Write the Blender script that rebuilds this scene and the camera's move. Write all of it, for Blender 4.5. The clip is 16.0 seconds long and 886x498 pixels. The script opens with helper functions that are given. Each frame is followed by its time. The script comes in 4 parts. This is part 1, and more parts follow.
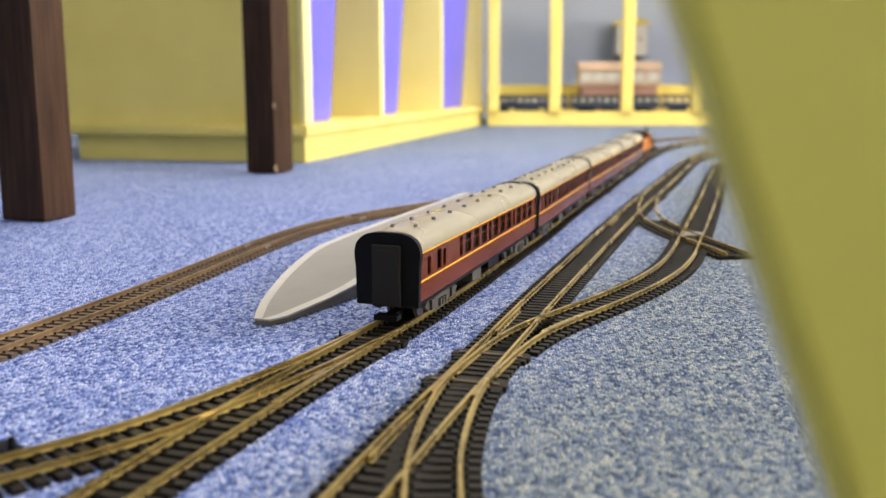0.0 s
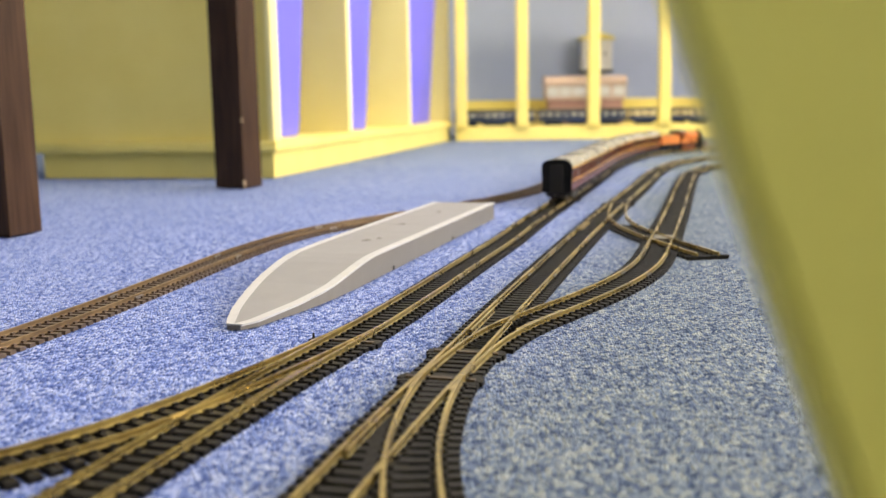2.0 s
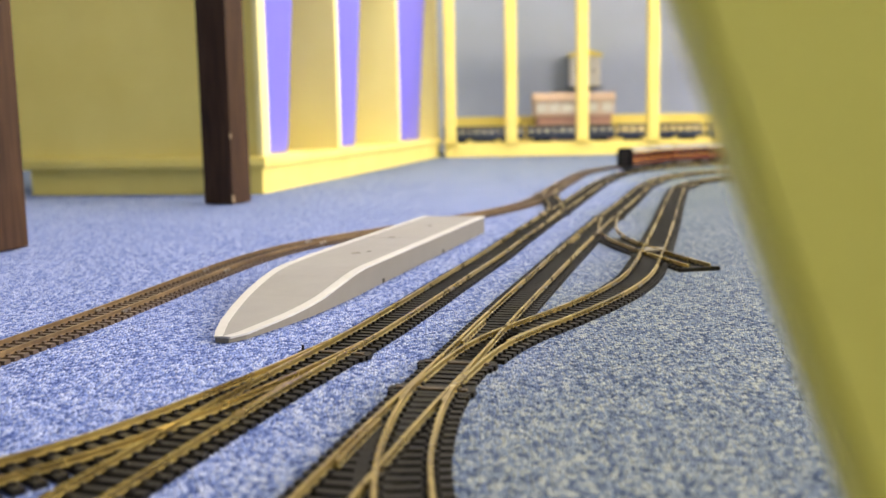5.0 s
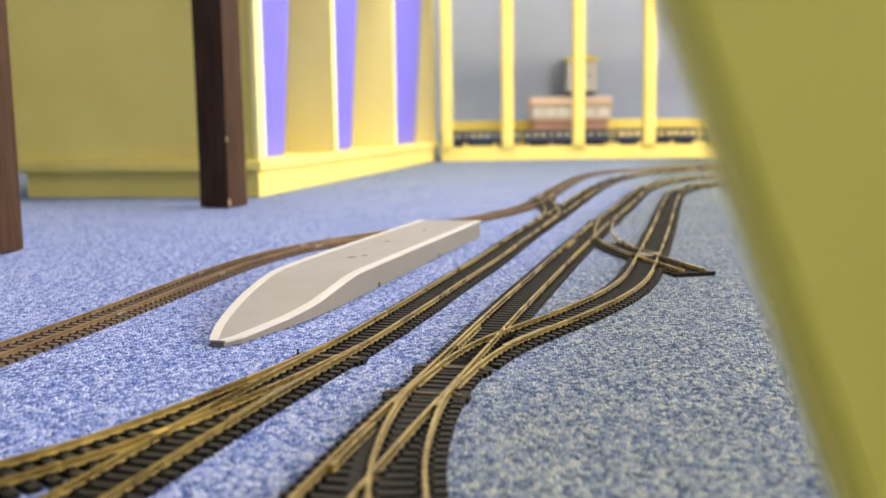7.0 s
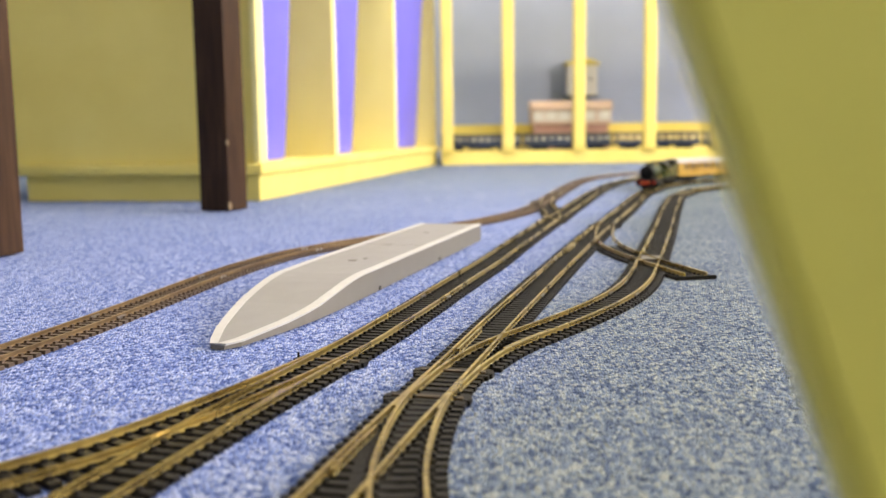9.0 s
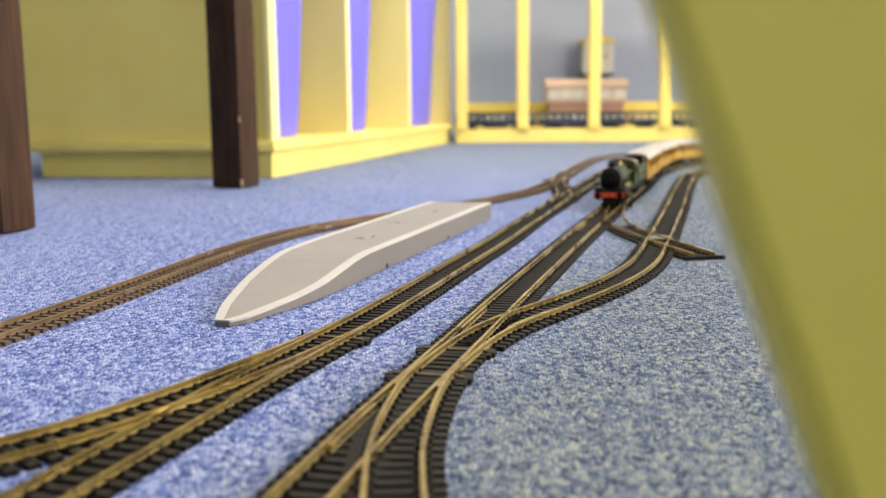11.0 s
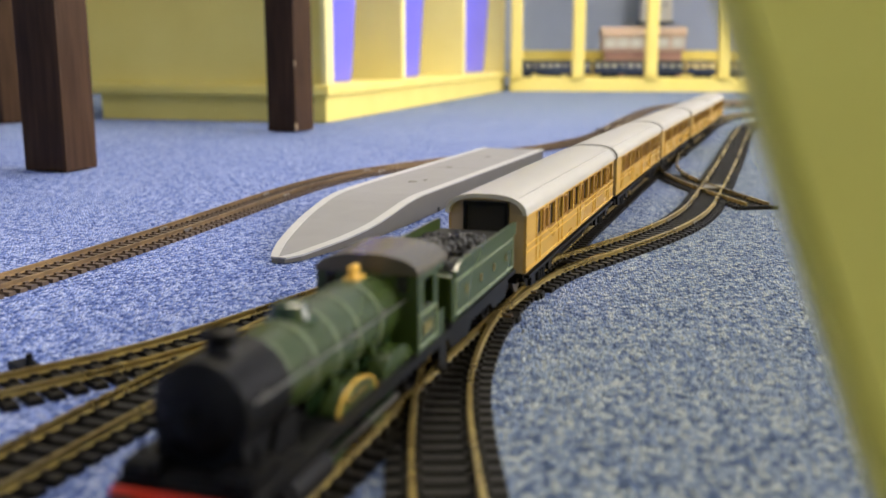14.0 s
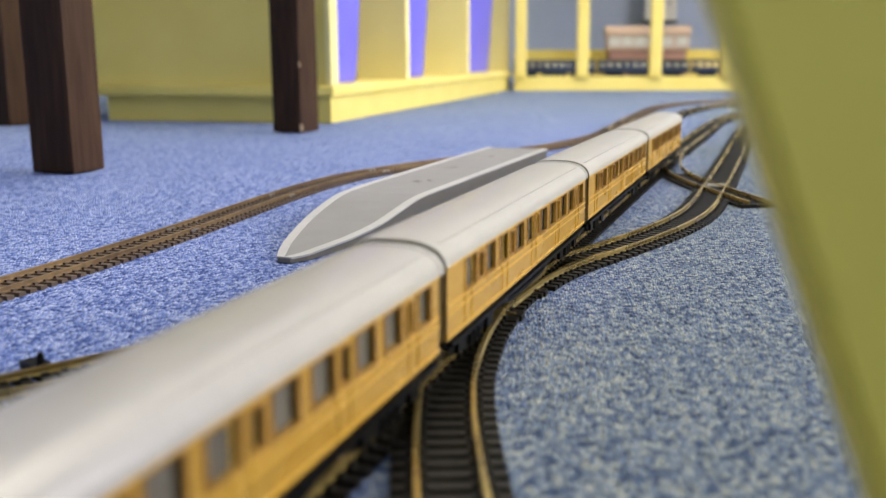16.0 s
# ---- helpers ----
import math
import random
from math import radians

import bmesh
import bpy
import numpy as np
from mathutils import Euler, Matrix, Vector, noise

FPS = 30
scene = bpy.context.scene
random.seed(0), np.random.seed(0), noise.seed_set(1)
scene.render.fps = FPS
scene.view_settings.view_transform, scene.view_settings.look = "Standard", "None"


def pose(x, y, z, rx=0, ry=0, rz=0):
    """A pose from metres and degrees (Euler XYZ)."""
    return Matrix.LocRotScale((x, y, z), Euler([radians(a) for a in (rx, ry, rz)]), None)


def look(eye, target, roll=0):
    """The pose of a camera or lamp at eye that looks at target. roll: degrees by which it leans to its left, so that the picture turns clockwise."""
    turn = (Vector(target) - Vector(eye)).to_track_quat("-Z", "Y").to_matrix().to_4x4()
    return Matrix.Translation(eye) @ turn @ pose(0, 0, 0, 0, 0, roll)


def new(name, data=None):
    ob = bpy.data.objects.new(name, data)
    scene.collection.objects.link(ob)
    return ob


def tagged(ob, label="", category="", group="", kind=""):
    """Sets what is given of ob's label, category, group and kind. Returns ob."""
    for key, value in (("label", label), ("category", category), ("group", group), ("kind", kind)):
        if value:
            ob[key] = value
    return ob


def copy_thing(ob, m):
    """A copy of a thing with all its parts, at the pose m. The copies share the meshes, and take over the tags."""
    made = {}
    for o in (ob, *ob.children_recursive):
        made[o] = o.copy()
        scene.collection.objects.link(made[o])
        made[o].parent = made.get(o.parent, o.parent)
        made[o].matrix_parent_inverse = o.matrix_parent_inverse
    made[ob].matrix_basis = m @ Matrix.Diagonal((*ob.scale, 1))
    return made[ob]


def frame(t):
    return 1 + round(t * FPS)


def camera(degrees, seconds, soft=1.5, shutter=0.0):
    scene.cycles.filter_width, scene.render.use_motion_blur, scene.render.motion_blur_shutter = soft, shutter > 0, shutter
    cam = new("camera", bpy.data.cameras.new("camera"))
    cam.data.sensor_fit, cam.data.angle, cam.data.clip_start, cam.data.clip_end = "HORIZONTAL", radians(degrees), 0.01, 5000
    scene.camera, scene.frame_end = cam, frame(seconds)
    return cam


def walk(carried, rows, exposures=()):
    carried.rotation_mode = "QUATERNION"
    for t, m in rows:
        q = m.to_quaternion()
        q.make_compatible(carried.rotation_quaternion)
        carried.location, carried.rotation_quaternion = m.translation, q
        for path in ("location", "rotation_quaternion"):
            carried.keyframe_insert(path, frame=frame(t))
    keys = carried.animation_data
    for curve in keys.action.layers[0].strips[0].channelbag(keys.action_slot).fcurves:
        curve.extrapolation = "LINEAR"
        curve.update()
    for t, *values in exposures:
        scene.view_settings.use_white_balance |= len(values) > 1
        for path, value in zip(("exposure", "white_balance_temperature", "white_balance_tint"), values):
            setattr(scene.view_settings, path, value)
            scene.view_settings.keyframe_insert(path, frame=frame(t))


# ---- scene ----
FOV = 49.52
cam = camera(FOV, 16.0, soft=1.5)
cam.data.dof.use_dof = True
cam.data.dof.focus_distance = 0.50
cam.data.dof.aperture_fstop = 10.0


def held(x, y, z, tilt, lean, turn):
    """Camera pose: tilt down, lean and turn to the right, in degrees."""
    return pose(x, y, z, 0, 0, -turn) @ pose(0, 0, 0, 90 - tilt) @ pose(0, 0, 0, 0, 0, lean)


PATH = [
    (0, 0.0013, -0.0024, 0.1202, 9.59, -0.11, -2.26),
    (0.5, 0.0011, -0.0026, 0.1185, 9.50, -0.35, -1.67),
    (1, 0.0012, -0.0020, 0.1164, 9.10, -0.51, -1.12),
    (1.5, 0.0002, -0.0022, 0.1137, 8.70, -0.85, -0.63),
    (2, -0.0000, -0.0025, 0.1110, 8.50, -0.90, -0.46),
    (2.5, -0.0004, -0.0025, 0.1092, 8.16, -1.03, -0.20),
    (3, -0.0009, -0.0024, 0.1083, 7.76, -1.05, -0.02),
    (3.5, -0.0007, -0.0009, 0.1079, 7.58, -1.08, 0.03),
    (4, -0.0005, 0.0006, 0.1075, 7.57, -1.10, 0.07),
    (6.5, -0.0005, 0.0010, 0.1069, 7.27, -0.90, 0.38),
    (7, -0.0002, 0.0008, 0.1075, 7.25, -0.83, 0.42),
    (7.5, -0.0003, 0.0010, 0.1070, 7.18, -0.79, 0.44),
    (8, -0.0005, 0.0019, 0.1068, 7.12, -0.78, 0.40),
    (8.5, -0.0006, 0.0019, 0.1069, 7.07, -0.74, 0.41),
    (9, -0.0005, 0.0018, 0.1068, 7.01, -0.80, 0.40),
    (11.5, 0.0066, 0.0024, 0.1070, 9.46, -0.31, -0.96),
    (12, 0.0080, 0.0010, 0.1082, 10.50, -0.10, -1.50),
    (12.5, 0.0068, 0.0022, 0.1079, 10.51, -0.17, -2.13),
    (13, 0.0063, -0.0019, 0.1070, 10.59, -0.14, -2.74),
    (13.5, 0.0053, -0.0042, 0.1043, 11.00, -0.02, -3.13),
    (14, 0.0048, -0.0055, 0.1045, 11.32, 0.09, -3.60),
    (14.5, 0.0058, -0.0083, 0.1052, 11.39, -0.07, -4.01),
    (15, 0.0047, -0.0087, 0.1040, 11.24, 0.17, -3.96),
    (15.5, 0.0053, -0.0097, 0.1042, 11.33, 0.11, -3.97),
    (16, 0.0057, -0.0101, 0.1051, 11.33, -0.23, -3.93),
]
walk(cam, [(r[0], held(*r[1:])) for r in PATH], [(0, 0.21, 7050, 11.5), (3, 0.23, 7150, 11.5), (9, 0.25, 7280, 11.5), (12.5, 0.12, 7050, 11.5), (16, -0.05, 6450, 10.5)])

# ---- light ----
world = bpy.data.worlds.new("world")
scene.world = world
world.use_nodes = True
sky = world.node_tree.nodes.new("ShaderNodeTexSky")
sky.sky_type = "NISHITA"
sky.sun_disc = False
sky.sun_elevation, sky.sun_rotation = radians(40), radians(90)
world.node_tree.links.new(sky.outputs[0], world.node_tree.nodes["Background"].inputs[0])
world.node_tree.nodes["Background"].inputs[1].default_value = 0.1
scene.view_settings.exposure = 0.0


def area_lamp(name, eye, target, sx, sy, watts, colour):
    lamp = bpy.data.lights.new(name, "AREA")
    lamp.shape, lamp.size, lamp.size_y, lamp.energy, lamp.color = "RECTANGLE", sx, sy, watts, colour
    ob = new(name, lamp)
    ob.matrix_world = look(eye, target)
    return ob


# daylight in the window of the east wall, and two unseen ceiling panels
area_lamp("window_light", (3.32, 0.85, 1.45), (0.0, 1.0, 0.3), 2.2, 1.3, 182, (1.0, 0.96, 0.95))
area_lamp("ceiling_light_glow", (0.0, 1.85, 2.36), (0.0, 1.85, 0), 1.2, 0.6, 53, (1.0, 0.90, 0.70))
# weak fill added behind the camera to brighten south-facing boards
area_lamp("ceiling_light_glow", (0.2, -1.0, 2.36), (0.2, -1.0, 0), 1.2, 0.6, 5, (1.0, 0.90, 0.70))


# ---- materials ----
def material(name, colour, rough=0.6, metal=0.0, var=0.0, scale=40.0, bump=0.0, bump_scale=200.0, second=None, spec=0.5, stretch=(1, 1, 1), per_piece=0.0, edge=None):
    m = bpy.data.materials.new(name)
    m.use_nodes = True
    nt = m.node_tree
    b = nt.nodes["Principled BSDF"]
    b.inputs["Roughness"].default_value, b.inputs["Metallic"].default_value = rough, metal
    b.inputs["Specular IOR Level"].default_value = spec
    b.inputs["Base Color"].default_value = (*colour, 1)
    tc = nt.nodes.new("ShaderNodeTexCoord")
    mp = nt.nodes.new("ShaderNodeMapping")
    mp.inputs["Scale"].default_value = stretch
    nt.links.new(tc.outputs["Object"], mp.inputs[0])
    if var > 0:
        n1 = nt.nodes.new("ShaderNodeTexNoise")
        n1.inputs["Scale"].default_value, n1.inputs["Detail"].default_value = scale, 6
        n2 = nt.nodes.new("ShaderNodeTexNoise")
        n2.inputs["Scale"].default_value, n2.inputs["Detail"].default_value = scale * 0.12, 3
        nt.links.new(mp.outputs[0], n1.inputs[0])
        nt.links.new(mp.outputs[0], n2.inputs[0])
        add = nt.nodes.new("ShaderNodeMath")
        add.operation = "ADD"
        nt.links.new(n1.outputs[0], add.inputs[0])
        nt.links.new(n2.outputs[0], add.inputs[1])
        last = add.outputs[0]
        if per_piece > 0:
            info = nt.nodes.new("ShaderNodeObjectInfo")
            ma = nt.nodes.new("ShaderNodeMath")
            ma.operation = "MULTIPLY_ADD"
            ma.inputs[1].default_value = per_piece
            nt.links.new(info.outputs["Random"], ma.inputs[0])
            nt.links.new(last, ma.inputs[2])
            last = ma.outputs[0]
        ramp = nt.nodes.new("ShaderNodeValToRGB")
        other = second or tuple(c * (1 - var) for c in colour)
        ramp.color_ramp.elements[0].position, ramp.color_ramp.elements[0].color = 0.35, (*other, 1)
        ramp.color_ramp.elements[1].position, ramp.color_ramp.elements[1].color = 0.65, (*colour, 1)
        half = nt.nodes.new("ShaderNodeMath")
        half.operation = "MULTIPLY"
        half.inputs[1].default_value = 0.5
        nt.links.new(last, half.inputs[0])
        nt.links.new(half.outputs[0], ramp.inputs[0])
        nt.links.new(ramp.outputs[0], b.inputs["Base Color"])
        rr = nt.nodes.new("ShaderNodeMapRange")
        rr.inputs["To Min"].default_value, rr.inputs["To Max"].default_value = max(0.02, rough - 0.12), min(1, rough + 0.12)
        nt.links.new(n2.outputs[0], rr.inputs[0])
        nt.links.new(rr.outputs[0], b.inputs["Roughness"])
    if bump > 0:
        n3 = nt.nodes.new("ShaderNodeTexNoise")
        n3.inputs["Scale"].default_value, n3.inputs["Detail"].default_value = bump_scale, 4
        nt.links.new(mp.outputs[0], n3.inputs[0])
        bp = nt.nodes.new("ShaderNodeBump")
        bp.inputs["Strength"].default_value, bp.inputs["Distance"].default_value = bump, 0.001
        nt.links.new(n3.outputs[0], bp.inputs["Height"])
        nt.links.new(bp.outputs[0], b.inputs["Normal"])
    return m


def carpet_material():
    """Loop pile carpet: pale grey, mid blue and dark blue tufts about 3 mm wide."""
    m = bpy.data.materials.new("carpet")
    m.use_nodes = True
    nt = m.node_tree
    b = nt.nodes["Principled BSDF"]
    b.inputs["Roughness"].default_value = 0.95
    b.inputs["Specular IOR Level"].default_value = 0.1
    tc = nt.nodes.new("ShaderNodeTexCoord")
    warp = nt.nodes.new("ShaderNodeTexNoise")
    warp.inputs["Scale"].default_value = 300
    mix = nt.nodes.new("ShaderNodeVectorMath")
    mix.operation = "MULTIPLY_ADD"
    mix.inputs[1].default_value = (0.0009, 0.0009, 0.0009)
    rows = nt.nodes.new("ShaderNodeMapping")        # loops drawn out along the rows of the pile
    rows.inputs["Scale"].default_value = (1.0, 0.5, 1.0)
    nt.links.new(tc.outputs["Object"], rows.inputs[0])
    nt.links.new(tc.outputs["Object"], warp.inputs[0])
    nt.links.new(warp.outputs["Color"], mix.inputs[0])
    nt.links.new(rows.outputs[0], mix.inputs[2])
    tuft = nt.nodes.new("ShaderNodeTexVoronoi")
    tuft.inputs["Scale"].default_value = 820
    nt.links.new(mix.outputs[0], tuft.inputs[0])
    sep = nt.nodes.new("ShaderNodeSeparateColor")
    nt.links.new(tuft.outputs["Color"], sep.inputs[0])
    patch = nt.nodes.new("ShaderNodeTexNoise")
    patch.inputs["Scale"].default_value, patch.inputs["Detail"].default_value = 170, 4
    nt.links.new(rows.outputs[0], patch.inputs[0])
    wide = nt.nodes.new("ShaderNodeTexNoise")
    wide.inputs["Scale"].default_value, wide.inputs["Detail"].default_value = 5, 3
    nt.links.new(tc.outputs["Object"], wide.inputs[0])
    s1 = nt.nodes.new("ShaderNodeMath")
    s1.operation = "MULTIPLY_ADD"
    s1.inputs[1].default_value = 0.78
    nt.links.new(sep.outputs[0], s1.inputs[0])
    s2 = nt.nodes.new("ShaderNodeMath")
    s2.operation = "MULTIPLY"
    s2.inputs[1].default_value = 0.34
    nt.links.new(patch.outputs[0], s2.inputs[0])
    nt.links.new(s2.outputs[0], s1.inputs[2])
    s3 = nt.nodes.new("ShaderNodeMath")
    s3.operation = "MULTIPLY_ADD"
    s3.inputs[1].default_value = 0.16
    nt.links.new(wide.outputs[0], s3.inputs[0])
    nt.links.new(s1.outputs[0], s3.inputs[2])
    ramp = nt.nodes.new("ShaderNodeValToRGB")
    r = ramp.color_ramp
    r.elements[0].position, r.elements[0].color = 0.35, (0.042, 0.074, 0.228, 1)
    r.elements[1].position, r.elements[1].color = 0.94, (0.37, 0.43, 0.65, 1)
    for pos, col in ((0.48, (0.097, 0.150, 0.400)), (0.64, (0.165, 0.228, 0.510)), (0.80, (0.242, 0.308, 0.575))):
        e = r.elements.new(pos)
        e.color = (*col, 1)
    nt.links.new(s3.outputs[0], ramp.inputs[0])
    # outer tracks darker and less blue: shade and warm light put into the colour
    xyz = nt.nodes.new("ShaderNodeSeparateXYZ")
    nt.links.new(tc.outputs["Object"], xyz.inputs[0])
    lean = nt.nodes.new("ShaderNodeMath")
    lean.operation = "MULTIPLY_ADD"
    lean.inputs[1].default_value = -0.28
    nt.links.new(xyz.outputs[1], lean.inputs[0])
    nt.links.new(xyz.outputs[0], lean.inputs[2])
    rough = nt.nodes.new("ShaderNodeMath")
    rough.operation = "MULTIPLY_ADD"
    rough.inputs[1].default_value = 0.16
    nt.links.new(wide.outputs[0], rough.inputs[0])
    nt.links.new(lean.outputs[0], rough.inputs[2])
    outer_mask = nt.nodes.new("ShaderNodeMapRange")
    outer_mask.interpolation_type = "SMOOTHSTEP"
    outer_mask.inputs["From Min"].default_value, outer_mask.inputs["From Max"].default_value = -0.12, 0.04
    nt.links.new(rough.outputs[0], outer_mask.inputs[0])
    shade_tint = nt.nodes.new("ShaderNodeMix")
    shade_tint.data_type, shade_tint.blend_type = "RGBA", "MULTIPLY"
    nt.links.new(outer_mask.outputs[0], shade_tint.inputs[0])
    nt.links.new(ramp.outputs[0], shade_tint.inputs[6])
    shade_tint.inputs[7].default_value = (0.74, 0.71, 0.47, 1)
    # far pile less blue: warm lamplight at the far end put into the colour
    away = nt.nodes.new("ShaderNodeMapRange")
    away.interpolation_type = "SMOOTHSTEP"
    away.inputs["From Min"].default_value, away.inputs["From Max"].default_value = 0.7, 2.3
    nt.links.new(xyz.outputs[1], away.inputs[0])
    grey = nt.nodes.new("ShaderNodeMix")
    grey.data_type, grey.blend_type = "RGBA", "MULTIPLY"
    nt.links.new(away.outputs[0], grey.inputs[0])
    nt.links.new(shade_tint.outputs[2], grey.inputs[6])
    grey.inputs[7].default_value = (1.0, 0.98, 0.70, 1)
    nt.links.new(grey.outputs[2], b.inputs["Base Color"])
    bp = nt.nodes.new("ShaderNodeBump")
    bp.inputs["Strength"].default_value, bp.inputs["Distance"].default_value, bp.invert = 0.9, 0.0016, True
    nt.links.new(tuft.outputs["Distance"], bp.inputs["Height"])
    nt.links.new(bp.outputs[0], b.inputs["Normal"])
    return m


def wood_material(name, dark, light):
    """Stained wood: grain drawn out along z."""
    m = material(name, light, 0.45, var=0.5, scale=38, second=dark, bump=0.15, bump_scale=120, stretch=(5, 5, 0.35), spec=0.15)
    return m


M_CARPET = carpet_material()
M_WALL = material("grey_wall_paint", (0.40, 0.46, 0.60), 0.8, var=0.06, scale=14, bump=0.08, bump_scale=300)
M_CEIL = material("white_ceiling_paint", (0.78, 0.78, 0.76), 0.9, var=0.04, scale=10)
M_YELLOW = material("yellow_painted_board", (0.83, 0.71, 0.22), 0.42, var=0.12, scale=9, second=(0.76, 0.63, 0.17), bump=0.06, bump_scale=180, spec=0.3)
M_YELLOW_PALE = material("pale_yellow_board", (0.89, 0.81, 0.38), 0.45, var=0.08, scale=12, second=(0.85, 0.75, 0.31), spec=0.3)
M_YELLOW_EDGE = material("yellow_edge_band", (0.88, 0.80, 0.36), 0.35, var=0.06, scale=30)
M_PANEL = material("yellow_laminate", (0.94, 0.82, 0.15), 0.55, var=0.06, scale=9, bump=0.04, bump_scale=240)
M_TUB = material("lilac_blue_plastic", (0.16, 0.145, 0.80), 0.4, var=0.08, scale=14)
M_WOOD = wood_material("dark_stained_wood", (0.018, 0.0085, 0.005), (0.068, 0.035, 0.017))
M_CHIP = material("bare_wood_chip", (0.45, 0.33, 0.2), 0.8, var=0.3, scale=300)
M_RAIL = material("brass_rail", (0.55, 0.42, 0.14), 0.28, 0.85, var=0.4, scale=160, second=(0.27, 0.19, 0.07))
M_RAIL_OLD = material("dull_brown_rail", (0.27, 0.185, 0.095), 0.5, 0.7, var=0.4, scale=160, second=(0.13, 0.085, 0.05))
M_SLEEPER = material("black_brown_sleeper_plastic", (0.010, 0.009, 0.008), 0.55, var=0.4, scale=300, bump=0.2, bump_scale=700, per_piece=0.3, spec=0.15)
M_SLEEPER_OLD = material("brown_sleeper_plastic", (0.085, 0.055, 0.036), 0.65, var=0.4, scale=300, bump=0.2, bump_scale=700, per_piece=0.3)
M_PLAT = material("platform_grey_plastic", (0.235, 0.232, 0.235), 0.6, var=0.12, scale=60, bump=0.15, bump_scale=900)
# darker than the deck: weak light on the platform sides put into the colour
M_PLAT_SIDE = material("platform_plastic_shade_tone", (0.155, 0.147, 0.128), 0.55, var=0.12, scale=50, bump=0.1, bump_scale=700)
M_WHITE_EDGE = material("white_edge_paint", (0.45, 0.45, 0.455), 0.55, var=0.1, scale=150)
M_BLACK = material("black_plastic", (0.0045, 0.0045, 0.005), 0.42, var=0.3, scale=200, spec=0.15)
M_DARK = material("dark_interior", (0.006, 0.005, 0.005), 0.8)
M_MAROON = material("maroon_coach_plastic", (0.115, 0.024, 0.012), 0.22, var=0.2, scale=90)
M_GREY_ROOF = material("grey_roof_plastic", (0.27, 0.25, 0.185), 0.27, var=0.12, scale=70)
M_LINE = material("yellow_lining", (0.72, 0.38, 0.02), 0.4, var=0.1, scale=300)
M_TEAK = material("teak_coach_plastic", (0.41, 0.25, 0.048), 0.28, var=0.3, scale=120, second=(0.33, 0.185, 0.030), stretch=(1, 1, 3))
M_TEAK_END = material("teak_end_plastic", (0.36, 0.27, 0.17), 0.45, var=0.25, scale=120)
M_TEAK_LINE = material("teak_lining", (0.60, 0.37, 0.06), 0.35, var=0.1, scale=300)
M_WHITE_ROOF = material("white_roof_plastic", (0.38, 0.37, 0.35), 0.30, var=0.08, scale=60)
M_GLASS = material("dark_window_glass", (0.012, 0.011, 0.010), 0.08, spec=0.6)
M_GLASS_TEAK = material("smoky_window_glass", (0.13, 0.12, 0.10), 0.08, spec=0.6)
M_VENT = material("roof_vent_plastic", (0.13, 0.125, 0.12), 0.5, var=0.2, scale=200)
M_TEAK_FRAME = material("teak_window_frame", (0.27, 0.13, 0.03), 0.35, var=0.3, scale=200)
M_BOGIE = material("grey_bogie_plastic", (0.045, 0.043, 0.040), 0.6, var=0.3, scale=200)
M_STEEL = material("wheel_steel", (0.45, 0.43, 0.40), 0.35, 1.0, var=0.3, scale=200)
M_GREEN = material("apple_green_paint", (0.026, 0.044, 0.010), 0.28, var=0.15, scale=90)
M_DKGREEN = material("dark_green_paint", (0.014, 0.034, 0.012), 0.25, var=0.15, scale=90)
M_BAND = material("white_boiler_band", (0.20, 0.24, 0.16), 0.4, var=0.1, scale=300)
M_CAB_ROOF = material("grey_brown_roof_paint", (0.075, 0.064, 0.046), 0.28, var=0.2, scale=120)
M_RED = material("red_buffer_beam", (0.62, 0.035, 0.012), 0.4, var=0.15, scale=200)
M_BRASS = material("polished_brass", (0.75, 0.50, 0.12), 0.25, 1.0, var=0.2, scale=200)
M_COAL = material("coal", (0.022, 0.022, 0.026), 0.45, var=0.5, scale=400, bump=0.8, bump_scale=500)
M_ORANGE = material("orange_red_engine_paint", (0.55, 0.15, 0.03), 0.35, var=0.2, scale=120)
M_BLUE = material("dark_blue_coach_paint", (0.014, 0.030, 0.085), 0.35, var=0.15, scale=90)
M_CREAM = material("cream_coach_paint", (0.70, 0.60, 0.34), 0.4, var=0.12, scale=90)
M_PALEGLASS = material("pale_window", (0.52, 0.53, 0.50), 0.25, spec=0.6)
M_BRICK = material("brown_building_card", (0.38, 0.215, 0.165), 0.7, var=0.2, scale=70)
M_TILE = material("pinkish_tile_card", (0.52, 0.39, 0.30), 0.7, var=0.15, scale=80, bump=0.2, bump_scale=200)
M_WHITE = material("white_plastic", (0.72, 0.70, 0.64), 0.45, var=0.06, scale=40)
M_LAMP = bpy.data.materials.new("lit_diffuser")
M_LAMP.use_nodes = True
M_LAMP.node_tree.nodes["Principled BSDF"].inputs["Emission Color"].default_value = (1, 0.98, 0.94, 1)
M_LAMP.node_tree.nodes["Principled BSDF"].inputs["Emission Strength"].default_value = 3
M_PANE = bpy.data.materials.new("clear_glass")
M_PANE.use_nodes = True
M_PANE.node_tree.nodes["Principled BSDF"].inputs["Transmission Weight"].default_value = 1
M_PANE.node_tree.nodes["Principled BSDF"].inputs["Roughness"].default_value = 0.02


# ---- mesh helpers ----
def part(name, bm, mat, parent, label="", m=None, smooth=False):
    me = bpy.data.meshes.new(name)
    bmesh.ops.recalc_face_normals(bm, faces=bm.faces)
    bm.to_mesh(me)
    bm.free()
    if smooth:
        me.polygons.foreach_set("use_smooth", [True] * len(me.polygons))
        me.set_sharp_from_angle(angle=radians(35))
    me.materials.append(mat)
    ob = new(name, me)
    if parent is not None:
        ob.parent = parent
    if m is not None:
        ob.matrix_basis = m
    if label:
        ob["label"] = label
    return ob


